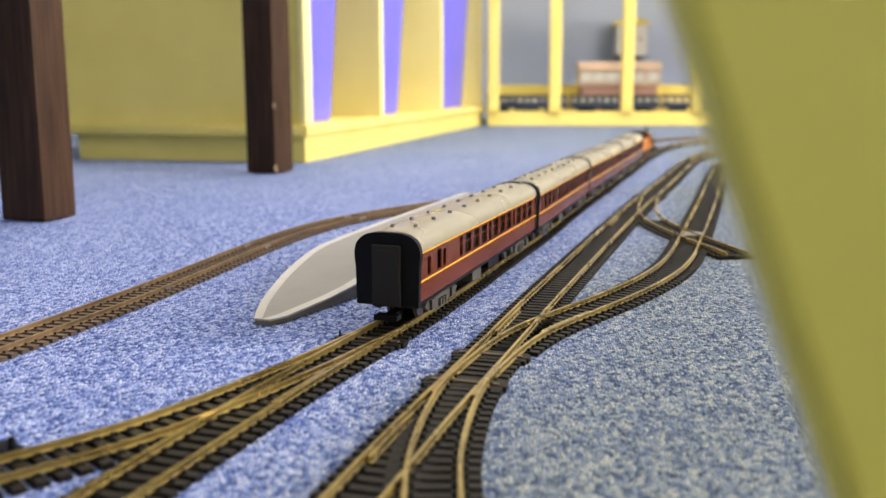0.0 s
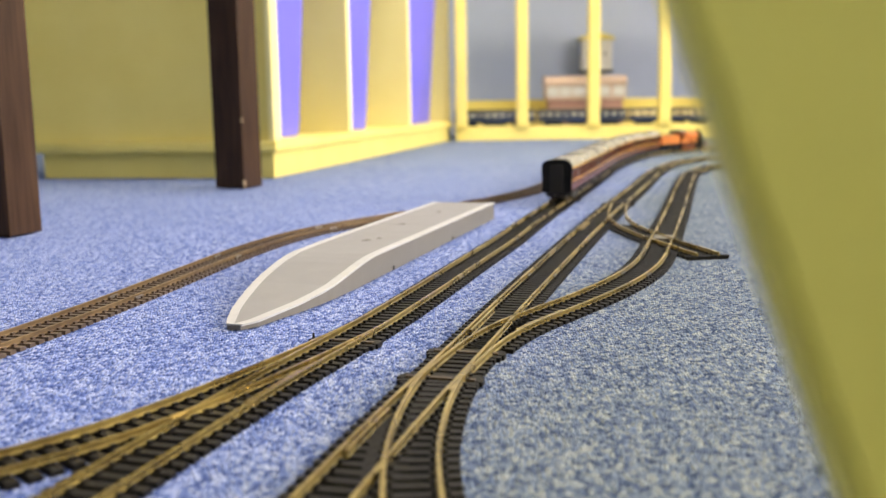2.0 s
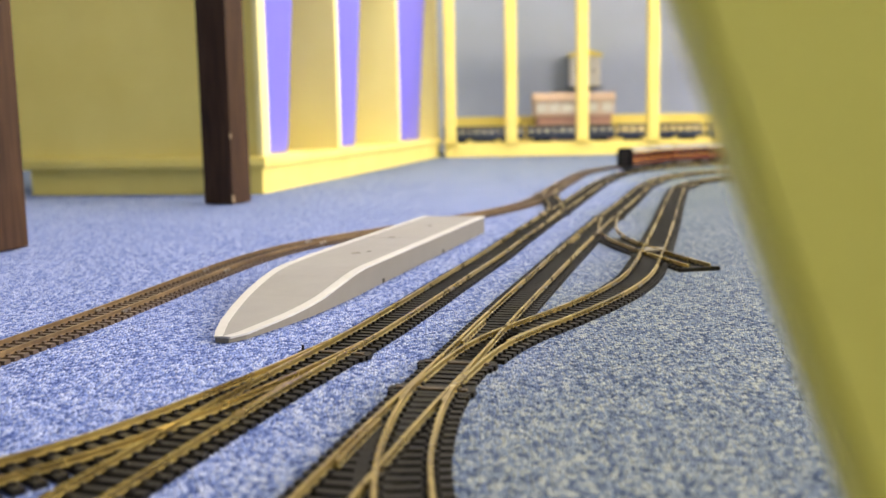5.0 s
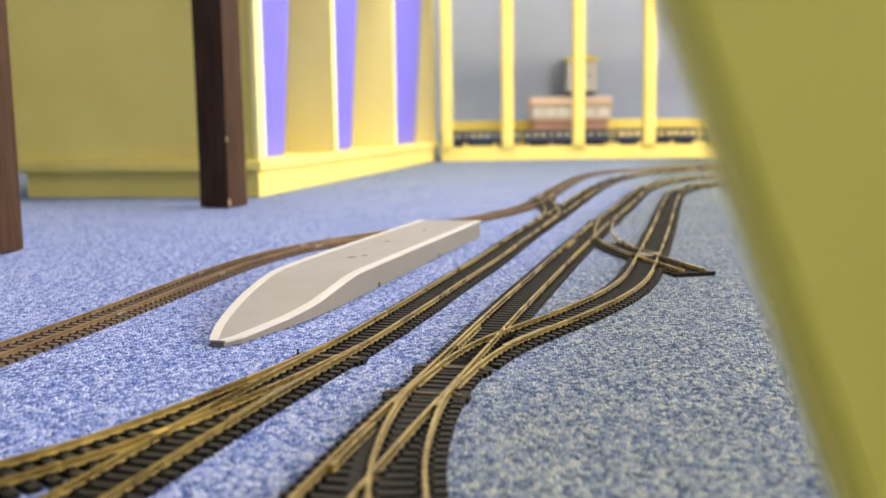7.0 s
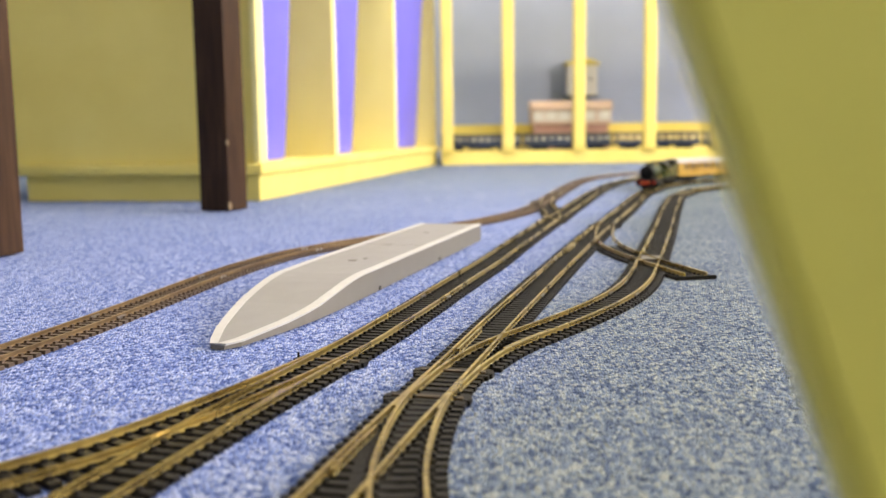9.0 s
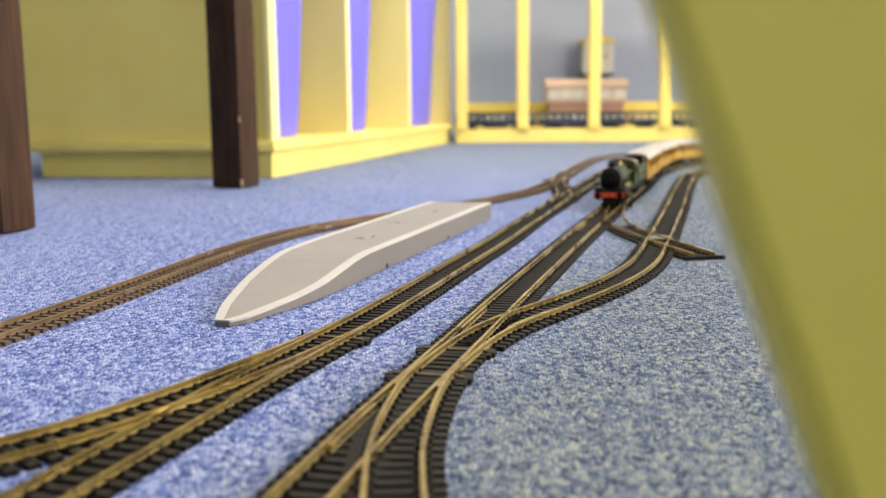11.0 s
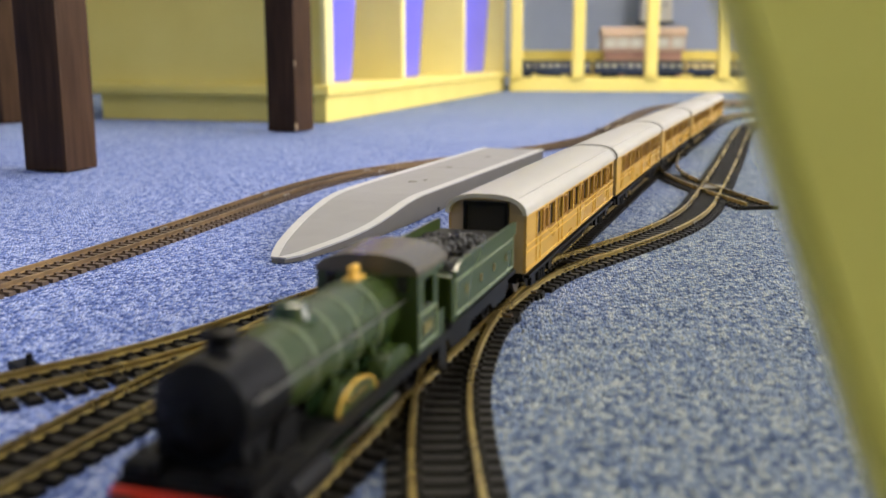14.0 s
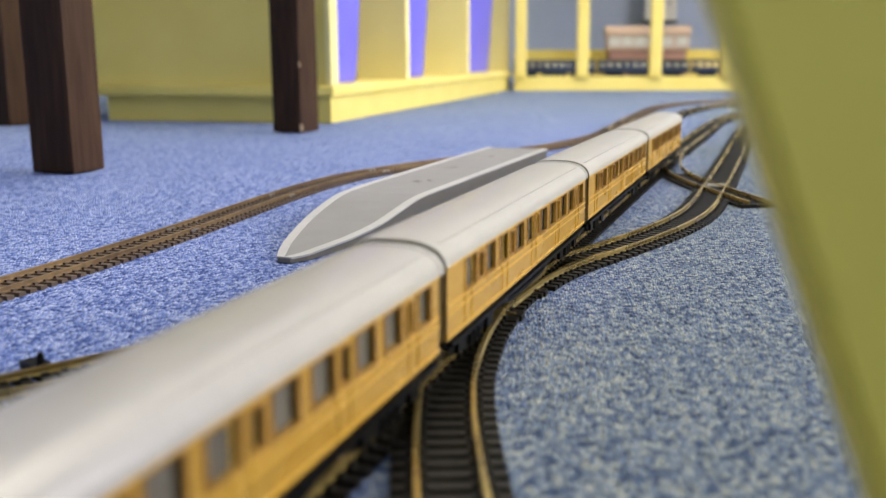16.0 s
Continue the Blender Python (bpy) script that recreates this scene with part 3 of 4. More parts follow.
# ---- platform ----
def platform():
    ax = np.array((0.2745, 0.9616))
    nx = np.array((ax[1], -ax[0]))
    o = np.array((-0.0520, 0.599))       # right edge at the head of the ramp
    m = Matrix(((nx[0], ax[0], 0, o[0]), (nx[1], ax[1], 0, o[1]), (0, 0, 1, 0), (0, 0, 0, 1)))
    p = thing("station_platform", "grey plastic model station platform with white edging and a ramp", "platform", m=m)
    W, L, H = 0.061, 0.346, 0.0160
    bm = bmesh.new()
    # cross rows: y, left x, right x, height
    rows = [(-0.139, -0.0245, -0.0170, 0.0030), (-0.130, -0.0290, -0.0120, 0.0034), (-0.110, -0.0370, -0.0085, 0.0044), (-0.091, -0.0430, -0.0050, 0.0055), (-0.072, -0.0482, -0.0025, 0.0070),
            (-0.056, -0.0520, -0.0012, 0.0085), (-0.040, -0.0542, -0.0006, 0.0107), (-0.026, -0.0556, -0.0002, 0.0126), (-0.013, -0.0567, 0.0, 0.0143), (0.0, -0.0576, 0.0, 0.0154),
            (0.014, -0.0585, 0.0, H), (0.060, -0.0605, 0.0, H), (0.100, -W, 0.0, H), (L, -W, 0.0, H)]
    prev = None
    for y, a, b, h in rows:
        cur = [bm.verts.new(c) for c in ((a, y, 0.0004), (a, y, h), (b, y, h), (b, y, 0.0004))]
        if prev:
            for i in range(3):
                bm.faces.new((prev[i], prev[i + 1], cur[i + 1], cur[i]))
            bm.faces.new((prev[3], prev[0], cur[0], cur[3]))
        else:
            bm.faces.new(cur)
        prev = cur
    bm.faces.new(prev)
    bm.normal_update()
    part("body", bm, M_PLAT_SIDE, p)

    def strip(name, inner0, inner1, mat, lift, label=""):
        """A top sheet between two fractions in from the edges."""
        b2 = bmesh.new()
        pr = None
        for y, a, b, h in rows:
            u, v = inner0(a, b, y), inner1(a, b, y)
            cu = [b2.verts.new(c) for c in ((u, y, h - 0.0005), (u, y, h + lift), (v, y, h + lift), (v, y, h - 0.0005))]
            if pr:
                for i in range(3):
                    b2.faces.new((pr[i], pr[i + 1], cu[i + 1], cu[i]))
            else:
                b2.faces.new(cu)
            pr = cu
        b2.faces.new(pr)
        part(name, b2, mat, p, label)

    e = 0.0048
    strip("deck", lambda a, b, y: min(a + e, (a + b) / 2), lambda a, b, y: max(b - e, (a + b) / 2), M_PLAT, 0.0003, "flat grey deck")
    strip("edging", lambda a, b, y: a - 0.0004, lambda a, b, y: min(a + e, (a + b) / 2), M_WHITE_EDGE, 0.0006, "white painted edging")
    strip("edging", lambda a, b, y: max(b - e, (a + b) / 2), lambda a, b, y: b + 0.0010, M_WHITE_EDGE, 0.0006, "white painted edging")
    part("joint", boxes((-W + e, 0.17, H + 0.0002, -e, 0.1703, H + 0.00035)), M_PLAT_SIDE, p)
    for x, y, r in ((-0.030, 0.075, 0.0035), (-0.024, 0.085, 0.0018), (-0.035, 0.17, 0.0025), (-0.030, 0.26, 0.0022)):
        b3 = bmesh.new()
        lathe(b3, (x, y, H), [(r, 0.0002), (r, 0.0005), (r * 0.85, 0.0006), (r * 0.8, 0.0004)], 18)
        part("moulding_mark", b3, M_PLAT_SIDE, p)
    for y in (0.045, 0.195):
        part("slot", boxes((-0.001, y, 0.0004, 0.0003, y + 0.0035, 0.0035)), M_DARK, p)


platform()


# ---- rolling stock: y forward, z from the rail top ----
def roof_outline(w, z0, z1, n=14, shoulder=0.75):
    """Half-ellipse roof section from eaves to crown."""
    pts = []
    for i in range(n + 1):
        a = math.pi * i / n
        c, s = math.cos(a), math.sin(a)
        pts.append((w * math.copysign(abs(c) ** shoulder, c), z0 + (z1 - z0) * abs(s) ** 0.9))
    return pts


def side_wall(bm, x, y0, y1, z0, z1, holes, thick):
    """A coach side with its window openings cut through, built of the strips between them."""
    ys = sorted({y0, y1, *[h[0] for h in holes], *[h[1] for h in holes]})
    zs = sorted({z0, z1, *[h[2] for h in holes], *[h[3] for h in holes]})
    for ya, yb in zip(ys, ys[1:]):
        run = None
        for za, zb in zip(zs, zs[1:]):
            solid = not any(h[0] <= ya + 1e-7 and yb <= h[1] + 1e-7 and h[2] <= za + 1e-7 and zb <= h[3] + 1e-7 for h in holes)
            if solid:
                run = (run[0], zb) if run else (za, zb)
            if run and (not solid or zb == zs[-1]):
                box(bm, min(x, x - thick), ya, run[0], max(x, x - thick), yb, run[1])
                run = None


def wheel_mesh(r, t=0.0022, n=18):
    bm = bmesh.new()
    lathe(bm, (0, 0, 0), [(r * 0.25, 0), (r * 0.8, 0), (r, 0.0002), (r, t * 0.7), (r * 1.10, t * 0.72), (r * 1.10, t), (r * 0.3, t)], n)
    me = bpy.data.meshes.new("wheel")
    bmesh.ops.recalc_face_normals(bm, faces=bm.faces)
    bm.to_mesh(me)
    bm.free()
    me.materials.append(M_STEEL)
    return me


WHEEL = wheel_mesh(0.0062)


def bogie(v, y, mat, wb=0.034):
    b = part("bogie", boxes((-0.0105, y - 0.027, 0.006, 0.0105, y + 0.027, 0.0098)), mat, v)
    for s in (-1, 1):
        bm = bmesh.new()
        x = s * 0.0128
        prism(bm, [(y - 0.027, 0.0070), (y - 0.022, 0.0040), (y - 0.012, 0.0040), (y - 0.008, 0.0022), (y + 0.008, 0.0022), (y + 0.012, 0.0040), (y + 0.022, 0.0040), (y + 0.027, 0.0070), (y + 0.024, 0.0090), (y - 0.024, 0.0090)],
              "x", x - 0.0012, x + 0.0012)
        for k in (-1, 1):
            box(bm, x + s * 0.0005, y + k * wb / 2 - 0.003, 0.0040, x + s * 0.0026, y + k * wb / 2 + 0.003, 0.0092)
        for k in (-0.5, 0, 0.5):
            cyl(bm, (x + s * 0.0016, y + k * 0.009, 0.0030), "z", 0.0012, 0.0042, 8)
        part("side_frame", bm, mat, b)
    for k in (-1, 1):
        for s in (-1, 1):
            share("wheel", WHEEL, v, pose(s * 0.0083, y + k * wb / 2, 0.0062, 0, -90 * s, 0))
    return b


def coach(name, label, category, group, L, windows, mats, style):
    """A bogie coach. windows: (y0, y1, z0, z1) on each side."""
    body, roof, end, line, glass, under = mats
    v = thing(name, label, category, group)
    steel = style == "steel"
    h, W = L / 2, 0.0160 if steel else 0.0165
    z0, z1 = 0.0125, 0.0370 if steel else 0.0368
    sides = {}
    for s in (1, -1):
        b = bmesh.new()
        side_wall(b, s * W, -h, h, z0, z1, windows, 0.0010 * s)
        bmesh.ops.remove_doubles(b, verts=b.verts, dist=1e-6)
        sides[s] = part("side", b, body, v)
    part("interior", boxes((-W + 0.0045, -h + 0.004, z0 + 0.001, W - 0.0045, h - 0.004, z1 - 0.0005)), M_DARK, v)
    for y0, y1, a, c in windows:
        for s in (1, -1):
            x = s * (W - 0.0016)
            part("window", boxes((min(x, x - s * 0.0006), y0 - 0.0003, a - 0.0003, max(x, x - s * 0.0006), y1 + 0.0003, c + 0.0003)), glass, sides[s])
            if not steel:
                xa, xb = min(s * W, s * (W + 0.0003)), max(s * W, s * (W + 0.0003))
                part("window_frame", boxes((xa, y0 - 0.0009, a - 0.0007, xb, y0, c + 0.0005), (xa, y1, a - 0.0007, xb, y1 + 0.0009, c + 0.0005), (xa, y0, c, xb, y1, c + 0.0005), (xa, y0, a - 0.0007, xb, y1, a)), M_TEAK_FRAME, sides[s])
    bm = bmesh.new()
    prism(bm, roof_outline(W + 0.0006, z1, 0.0458 if style == "steel" else 0.0450, 16, 0.62 if style == "steel" else 0.72), "y", -h + 0.0006, h - 0.0006)
    roof_ob = part("roof", bm, roof, v, smooth=True)
    for s in (1, -1):
        x = s * W
        if style == "steel":
            for za, zb in ((0.0358, 0.0366), (0.0219, 0.0227)):
                part("lining", boxes((min(x, x + s * 0.0003), -h, za, max(x, x + s * 0.0003), h, zb)), line, v)
        else:
            for za, zb in ((0.0360, 0.0366), (0.0238, 0.0243), (0.0210, 0.0215), (0.0138, 0.0143)):
                part("beading", boxes((min(x, x + s * 0.0004), -h, za, max(x, x + s * 0.0004), h, zb)), line, v)
            for y in np.linspace(-h + 0.022, h - 0.022, 5):
                part("door_beading", boxes((min(x, x + s * 0.0004), y - 0.004, z0 + 0.001, max(x, x + s * 0.0004), y - 0.0035, 0.036)), line, v)
                part("door_beading", boxes((min(x, x + s * 0.0004), y + 0.0035, z0 + 0.001, max(x, x + s * 0.0004), y + 0.004, 0.036)), line, v)
            part("rain_strip", boxes((min(s * 0.0125, s * 0.0128), -h + 0.004, 0.0424, max(s * 0.0125, s * 0.0128), h - 0.004, 0.0434)), roof, v)
    for s in (1, -1):
        y = s * h
        bm = bmesh.new()
        if style == "steel":
            o = [(-W, z0 - 0.002), (W, z0 - 0.002)] + [(W + 0.0004, z1 - 0.008)] + roof_outline(W + 0.0011, z1 - 0.002, 0.0464, 16, 0.6) + [(-W - 0.0004, z1 - 0.008)]
            prism(bm, o, "y", min(y - s * 0.0008, y + s * 0.0030), max(y - s * 0.0008, y + s * 0.0030))
            e = part("coach_end", bm, end, v, "black end")
            part("gangway", boxes((-0.0075, min(y + s * 0.003, y + s * 0.0052), 0.010, 0.0075, max(y + s * 0.003, y + s * 0.0052), 0.0405), bevel=0.0012), M_DARK, e)
            part("gangway_door", boxes((-0.0055, min(y + s * 0.0052, y + s * 0.0054), 0.014, 0.0055, max(y + s * 0.0052, y + s * 0.0054), 0.0380)), M_DARK, e)
        else:
            box(bm, -W, min(y, y - s * 0.0012), z0, -0.0085, max(y, y - s * 0.0012), 0.0367)
            box(bm, 0.0085, min(y, y - s * 0.0012), z0, W, max(y, y - s * 0.0012), 0.0367)
            prism(bm, roof_outline(W - 0.0002, 0.0368, 0.0445, 16, 0.72), "y", min(y - s * 0.0008, y + s * 0.0003), max(y + s * 0.0003, y - s * 0.0008))
            e = part("coach_end", bm, end, v, "teak-brown end wall")
            bm = bmesh.new()
            o = roof_outline(W + 0.0008, z1, 0.0452, 16, 0.72) + roof_outline(W - 0.0010, z1, 0.0434, 16, 0.72)[::-1]
            prism(bm, o, "y", min(y - s * 0.0006, y + s * 0.0026), max(y - s * 0.0006, y + s * 0.0026))
            part("roof_lip", bm, roof, roof_ob, smooth=True)
            ya, yb = min(y - s * 0.003, y + s * 0.0025), max(y - s * 0.003, y + s * 0.0025)
            part("gangway", boxes((-0.0095, ya, z0, -0.0080, yb, 0.0405), (0.0080, ya, z0, 0.0095, yb, 0.0405), (-0.0095, ya, 0.0405, 0.0095, yb, 0.0420)), M_BLACK, e, "black gangway")
            part("gangway_door", boxes((-0.0080, min(y - s * 0.003, y + s * 0.0010), z0, 0.0080, max(y - s * 0.003, y + s * 0.0010), 0.0405)), M_DARK, e)
        part("coupling", boxes((-0.006, min(y, y + s * 0.006), 0.0035, 0.006, max(y, y + s * 0.006), 0.0060), (-0.0025, min(y - s * 0.02, y), 0.004, 0.0025, max(y - s * 0.02, y), 0.0056)), M_BLACK, v)
    n = 9
    if style == "steel":
        for i in range(n):
            for x in (-0.0055, 0.0055):
                bm = bmesh.new()
                yy = -h + (i + 0.7) * L / n + (0.004 if x > 0 else 0)
                cyl(bm, (x, yy, 0.0446), "z", 0.0016, 0.0026, 8, 0.0011)
                part("roof_vent", bm, M_VENT, roof_ob)
    part("underframe", boxes((-W + 0.0015, -h + 0.002, 0.0098, W - 0.0015, h - 0.002, z0 + 0.0008)), M_BLACK, v)
    if style == "steel":
        part("underframe_box", boxes((-0.014, -0.030, 0.0035, 0.014, -0.012, 0.0098), bevel=0.0004), under, v)
        part("underframe_box", boxes((-0.013, 0.008, 0.0042, 0.013, 0.034, 0.0098), bevel=0.0004), M_BLACK, v)
    else:
        part("footboard", boxes((-W - 0.0008, -h + 0.004, 0.0098, W + 0.0008, h - 0.004, 0.0112)), M_BLACK, v)
        for s in (1, -1):
            bm = bmesh.new()
            x = s * 0.0135
            for (ya, za), (yb, zb) in (((-0.055, 0.0098), (-0.028, 0.0042)), ((-0.028, 0.0042), (0.028, 0.0042)), ((0.028, 0.0042), (0.055, 0.0098))):
                prism(bm, [(ya, za), (yb, zb), (yb, zb + 0.0012), (ya, za + 0.0012)], "x", x - 0.0005, x + 0.0005)
            part("truss", bm, M_BLACK, v)
    for k in (-1, 1):
        bogie(v, k * L * 0.345, under)
    return v


def steel_windows(L, brake):
    h = L / 2
    w = []
    if brake:
        for y0, y1 in ((-h + 0.011, -h + 0.016), (-h + 0.036, -h + 0.041)):
            w.append((y0, y1, 0.0240, 0.0328))
        y = -h + 0.052
        w.append((y - 0.026, y - 0.019, 0.0240, 0.0340))
        y = -0.062
    else:
        y = -h + 0.010
    i = 0
    while y < h - 0.012:
        wd = 0.0055 if i % 4 == 0 else 0.0125
        if y + wd > h - 0.004:
            break
        w.append((y, y + wd, 0.0240, 0.0304))
        w.append((y, y + wd, 0.0310, 0.0346))
        y += wd + 0.0044
        i += 1
    return w


def teak_windows(L):
    h = L / 2
    w, y, i = [], -h + 0.008, 0
    seq = (0.0108, 0.0046, 0.0108)
    while y + 0.010 < h - 0.004:
        wd = seq[i % 3]
        w.append((y, y + wd, 0.0252 if wd > 0.005 else 0.0258, 0.0353 if wd > 0.005 else 0.0342))
        y += wd + (0.0070 if i % 3 == 2 else 0.0042)
        i += 1
    return w


COACH_L, COACH_PITCH = 0.255, 0.2625
TEAK_L, TEAK_PITCH = 0.229, 0.2405
steel_mats = (M_MAROON, M_GREY_ROOF, M_BLACK, M_LINE, M_GLASS, M_BOGIE)
teak = (M_TEAK, M_WHITE_ROOF, M_TEAK_END, M_TEAK_LINE, M_GLASS_TEAK, M_BLACK)
maroon_last = coach("passenger_coach", "maroon model brake coach with grey roof and yellow lining", "model coach", "maroon coaches", COACH_L, steel_windows(COACH_L, True), steel_mats, "steel")
maroon_next = coach("passenger_coach", "maroon model coach with grey roof and yellow lining", "model coach", "maroon coaches", COACH_L, steel_windows(COACH_L, False), steel_mats, "steel")
maroon = [maroon_last, maroon_next] + [copy_thing(maroon_next, pose(0, 0, 0)) for _ in range(2)]
teak_first = coach("teak_coach", "teak-brown model coach with white roof and gold beading", "model coach", "teak coaches", TEAK_L, teak_windows(TEAK_L), teak, "teak")
teaks = [teak_first] + [copy_thing(teak_first, pose(0, 0, 0)) for _ in range(4)]


def spoked(r, mat, spokes=12):
    bm = bmesh.new()
    n = 28
    lathe_in = [(r * 0.86, 0), (r, 0), (r, 0.0016), (r * 1.07, 0.0017), (r * 1.07, 0.0024), (r * 0.86, 0.0024)]
    rings = []
    for q, hh in lathe_in:
        rings.append([bm.verts.new((q * math.cos(2 * math.pi * i / n), q * math.sin(2 * math.pi * i / n), hh)) for i in range(n)])
    rings.append(rings[0])
    for a, b in zip(rings, rings[1:]):
        for i in range(n):
            bm.faces.new((a[i], a[(i + 1) % n], b[(i + 1) % n], b[i]))
    for i in range(spokes):
        box(bm, r * 0.15, -0.0004, 0.0006, r * 0.88, 0.0004, 0.0016, m=pose(0, 0, 0, 0, 0, 360 * i / spokes))
    cyl(bm, (0, 0, 0), "z", r * 0.2, 0.0024, 12)
    me = bpy.data.meshes.new("wheel")
    bmesh.ops.recalc_face_normals(bm, faces=bm.faces)
    bm.to_mesh(me)
    bm.free()
    me.materials.append(mat)
    return me


WHEELS = []
ENGINE_SHRINK = 0.90        # short wheelbase of the toy; its tender is drawn out a little


def locomotive(label, group, paint, dark, beam, band):
    """A six-coupled tender engine with its front at y = 0 and its cab towards -y."""
    v = thing("steam_locomotive", label, "model locomotive", group)
    zc, rb = 0.0290, 0.0098
    bm = bmesh.new()
    lathe(bm, (0, -0.112, zc), [(rb + 0.0008, 0), (rb + 0.0006, 0.04), (rb, 0.080)], 28, "y")
    boiler = part("boiler", bm, paint, v, smooth=True)
    for y in (-0.036, -0.050, -0.064, -0.078, -0.094):
        bm = bmesh.new()
        r = rb + 0.0003 + 0.0008 * max(0, min(1, (-y - 0.03) / 0.06))
        lathe(bm, (0, y, zc), [(r, 0), (r, 0.0008)], 28, "y")
        part("boiler_band", bm, band, boiler, smooth=True)
    bm = bmesh.new()
    lathe(bm, (0, -0.034, zc), [(rb + 0.0012, 0), (rb + 0.0012, 0.0215), (rb + 0.0006, 0.0222), (rb - 0.0004, 0.0226), (rb - 0.002, 0.0238), (rb * 0.5, 0.0250), (0.0008, 0.0254)], 28, "y")
    smokebox = part("smokebox", bm, M_BLACK, v, smooth=True)
    bm = bmesh.new()
    prism(bm, [(-0.0118, 0.0160), (0.0118, 0.0160), (0.0104, 0.0190), (0.0098, 0.0230), (0.0104, 0.0290), (-0.0104, 0.0290), (-0.0098, 0.0230), (-0.0104, 0.0190)], "y", -0.0335, -0.0115)
    part("saddle", bm, M_BLACK, smokebox)
    bm = bmesh.new()
    cyl(bm, (0, -0.0088, zc), "y", 0.0008, 0.0022, 8)
    box(bm, -0.0004, -0.0075, zc - 0.003, 0.0004, -0.0066, zc + 0.003)
    part("door_handle", bm, M_BLACK, smokebox)
    bm = bmesh.new()
    for z in (zc - 0.0036, zc + 0.0036):
        box(bm, -0.0002, -0.0104, z - 0.0005, 0.0066, -0.0090, z + 0.0005)
    part("hinge_strap", bm, M_BLACK, smokebox)
    bm = bmesh.new()
    lathe(bm, (0, -0.0225, zc + rb - 0.0006), [(0.0050, 0), (0.0036, 0.0014), (0.0031, 0.0026), (0.0033, 0.0046), (0.0040, 0.0050), (0.0040, 0.0059), (0.0029, 0.0063), (0.0025, 0.0040)], 20)
    part("chimney", bm, M_BLACK, v, smooth=True)
    bm = bmesh.new()
    lathe(bm, (0, -0.058, zc + rb - 0.0010), [(0.0068, 0), (0.0052, 0.0014), (0.0048, 0.0030), (0.0044, 0.0040), (0.0030, 0.0046), (0.0004, 0.0048)], 20)
    part("dome", bm, dark, v, smooth=True)
    bm = bmesh.new()
    for y in (-0.0995, -0.1025):
        lathe(bm, (0, y, zc + rb + 0.0006), [(0.0017, 0), (0.0013, 0.0006), (0.0011, 0.0026), (0.0014, 0.0029), (0.0013, 0.0036), (0.0004, 0.0038)], 12)
    box(bm, -0.0022, -0.1050, zc + rb - 0.0004, 0.0022, -0.0970, zc + rb + 0.0010)
    part("safety_valve", bm, M_TEAK_LINE, v, smooth=True)
    # footplate and frames
    part("footplate", boxes((-0.0160, -0.148, 0.0150, 0.0160, -0.004, 0.0160), bevel=0.0002), M_BLACK, v)
    for s in (-1, 1):
        part("valance", boxes((min(s * 0.0152, s * 0.0160), -0.148, 0.0132, max(s * 0.0152, s * 0.0160), -0.006, 0.0150)), M_BLACK, v)
        bm = bmesh.new()
        for yw in (-0.066, -0.098):
            o = [(yw + 0.0130 * math.cos(a), 0.0158 + 0.0058 * math.sin(a)) for a in np.linspace(0, math.pi, 14)]
            prism(bm, o, "x", min(s * 0.0090, s * 0.0138), max(s * 0.0090, s * 0.0138))
        splash = part("splasher", bm, paint, v, smooth=True)
        for yw in (-0.066,):
            rim = bmesh.new()
            arc = [(math.cos(a), math.sin(a)) for a in np.linspace(0.05, math.pi - 0.05, 13)]
            o = [(yw + 0.0134 * c, 0.0158 + 0.0062 * q) for c, q in arc] + [(yw + 0.0129 * c, 0.0158 + 0.0057 * q) for c, q in reversed(arc)]
            prism(rim, o, "x", min(s * 0.0134, s * 0.0142), max(s * 0.0134, s * 0.0142))
            part("beading", rim, M_TEAK_LINE, splash, "gold edge beading")
        name = bmesh.new()
        box(name, min(s * 0.0138, s * 0.0141), -0.0735, 0.0172, max(s * 0.0138, s * 0.0141), -0.0585, 0.0192)
        part("name_plate", name, M_BRASS, splash, "brass name plate")
        bm = bmesh.new()
        for y0, y1 in ((-0.128, -0.014),):
            cyl(bm, (s * (rb + 0.0022), y0, zc + 0.0030), "y", 0.00028, y1 - y0, 6)
        for y in (-0.02, -0.045, -0.07, -0.095):
            cyl(bm, (min(s * (rb - 0.001), s * (rb + 0.0024)), y, zc + 0.0030), "x", 0.0004, 0.0034, 6)
        part("handrail", bm, M_STEEL, boiler)
        bm = bmesh.new()
        cyl(bm, (s * 0.0140, -0.040, 0.0100), "y", 0.0040, 0.020, 18)
        cyl(bm, (s * 0.0140, -0.0205, 0.0100), "y", 0.0028, 0.0025, 14)
        box(bm, min(s * 0.008, s * 0.014), -0.038, 0.0100, max(s * 0.008, s * 0.014), -0.022, 0.0150)
        part("cylinder", bm, M_BLACK, v, smooth=True)
        part("connecting_rod", boxes((min(s * 0.0138, s * 0.0146), -0.066, 0.0086, max(s * 0.0138, s * 0.0146), -0.040, 0.0098)), M_STEEL, v)
        part("coupling_rod", boxes((min(s * 0.0126, s * 0.0134), -0.100, 0.0070, max(s * 0.0126, s * 0.0134), -0.064, 0.0086), bevel=0.0003), M_STEEL, v)
    part("frame", boxes((-0.0060, -0.145, 0.0050, 0.0060, -0.008, 0.0178)), M_BLACK, v)
    # front beam
    beam_ob = part("buffer_beam", boxes((-0.0158, -0.0042, 0.0100, 0.0158, -0.0022, 0.0152), bevel=0.0002), M_RED, v, "red buffer beam")
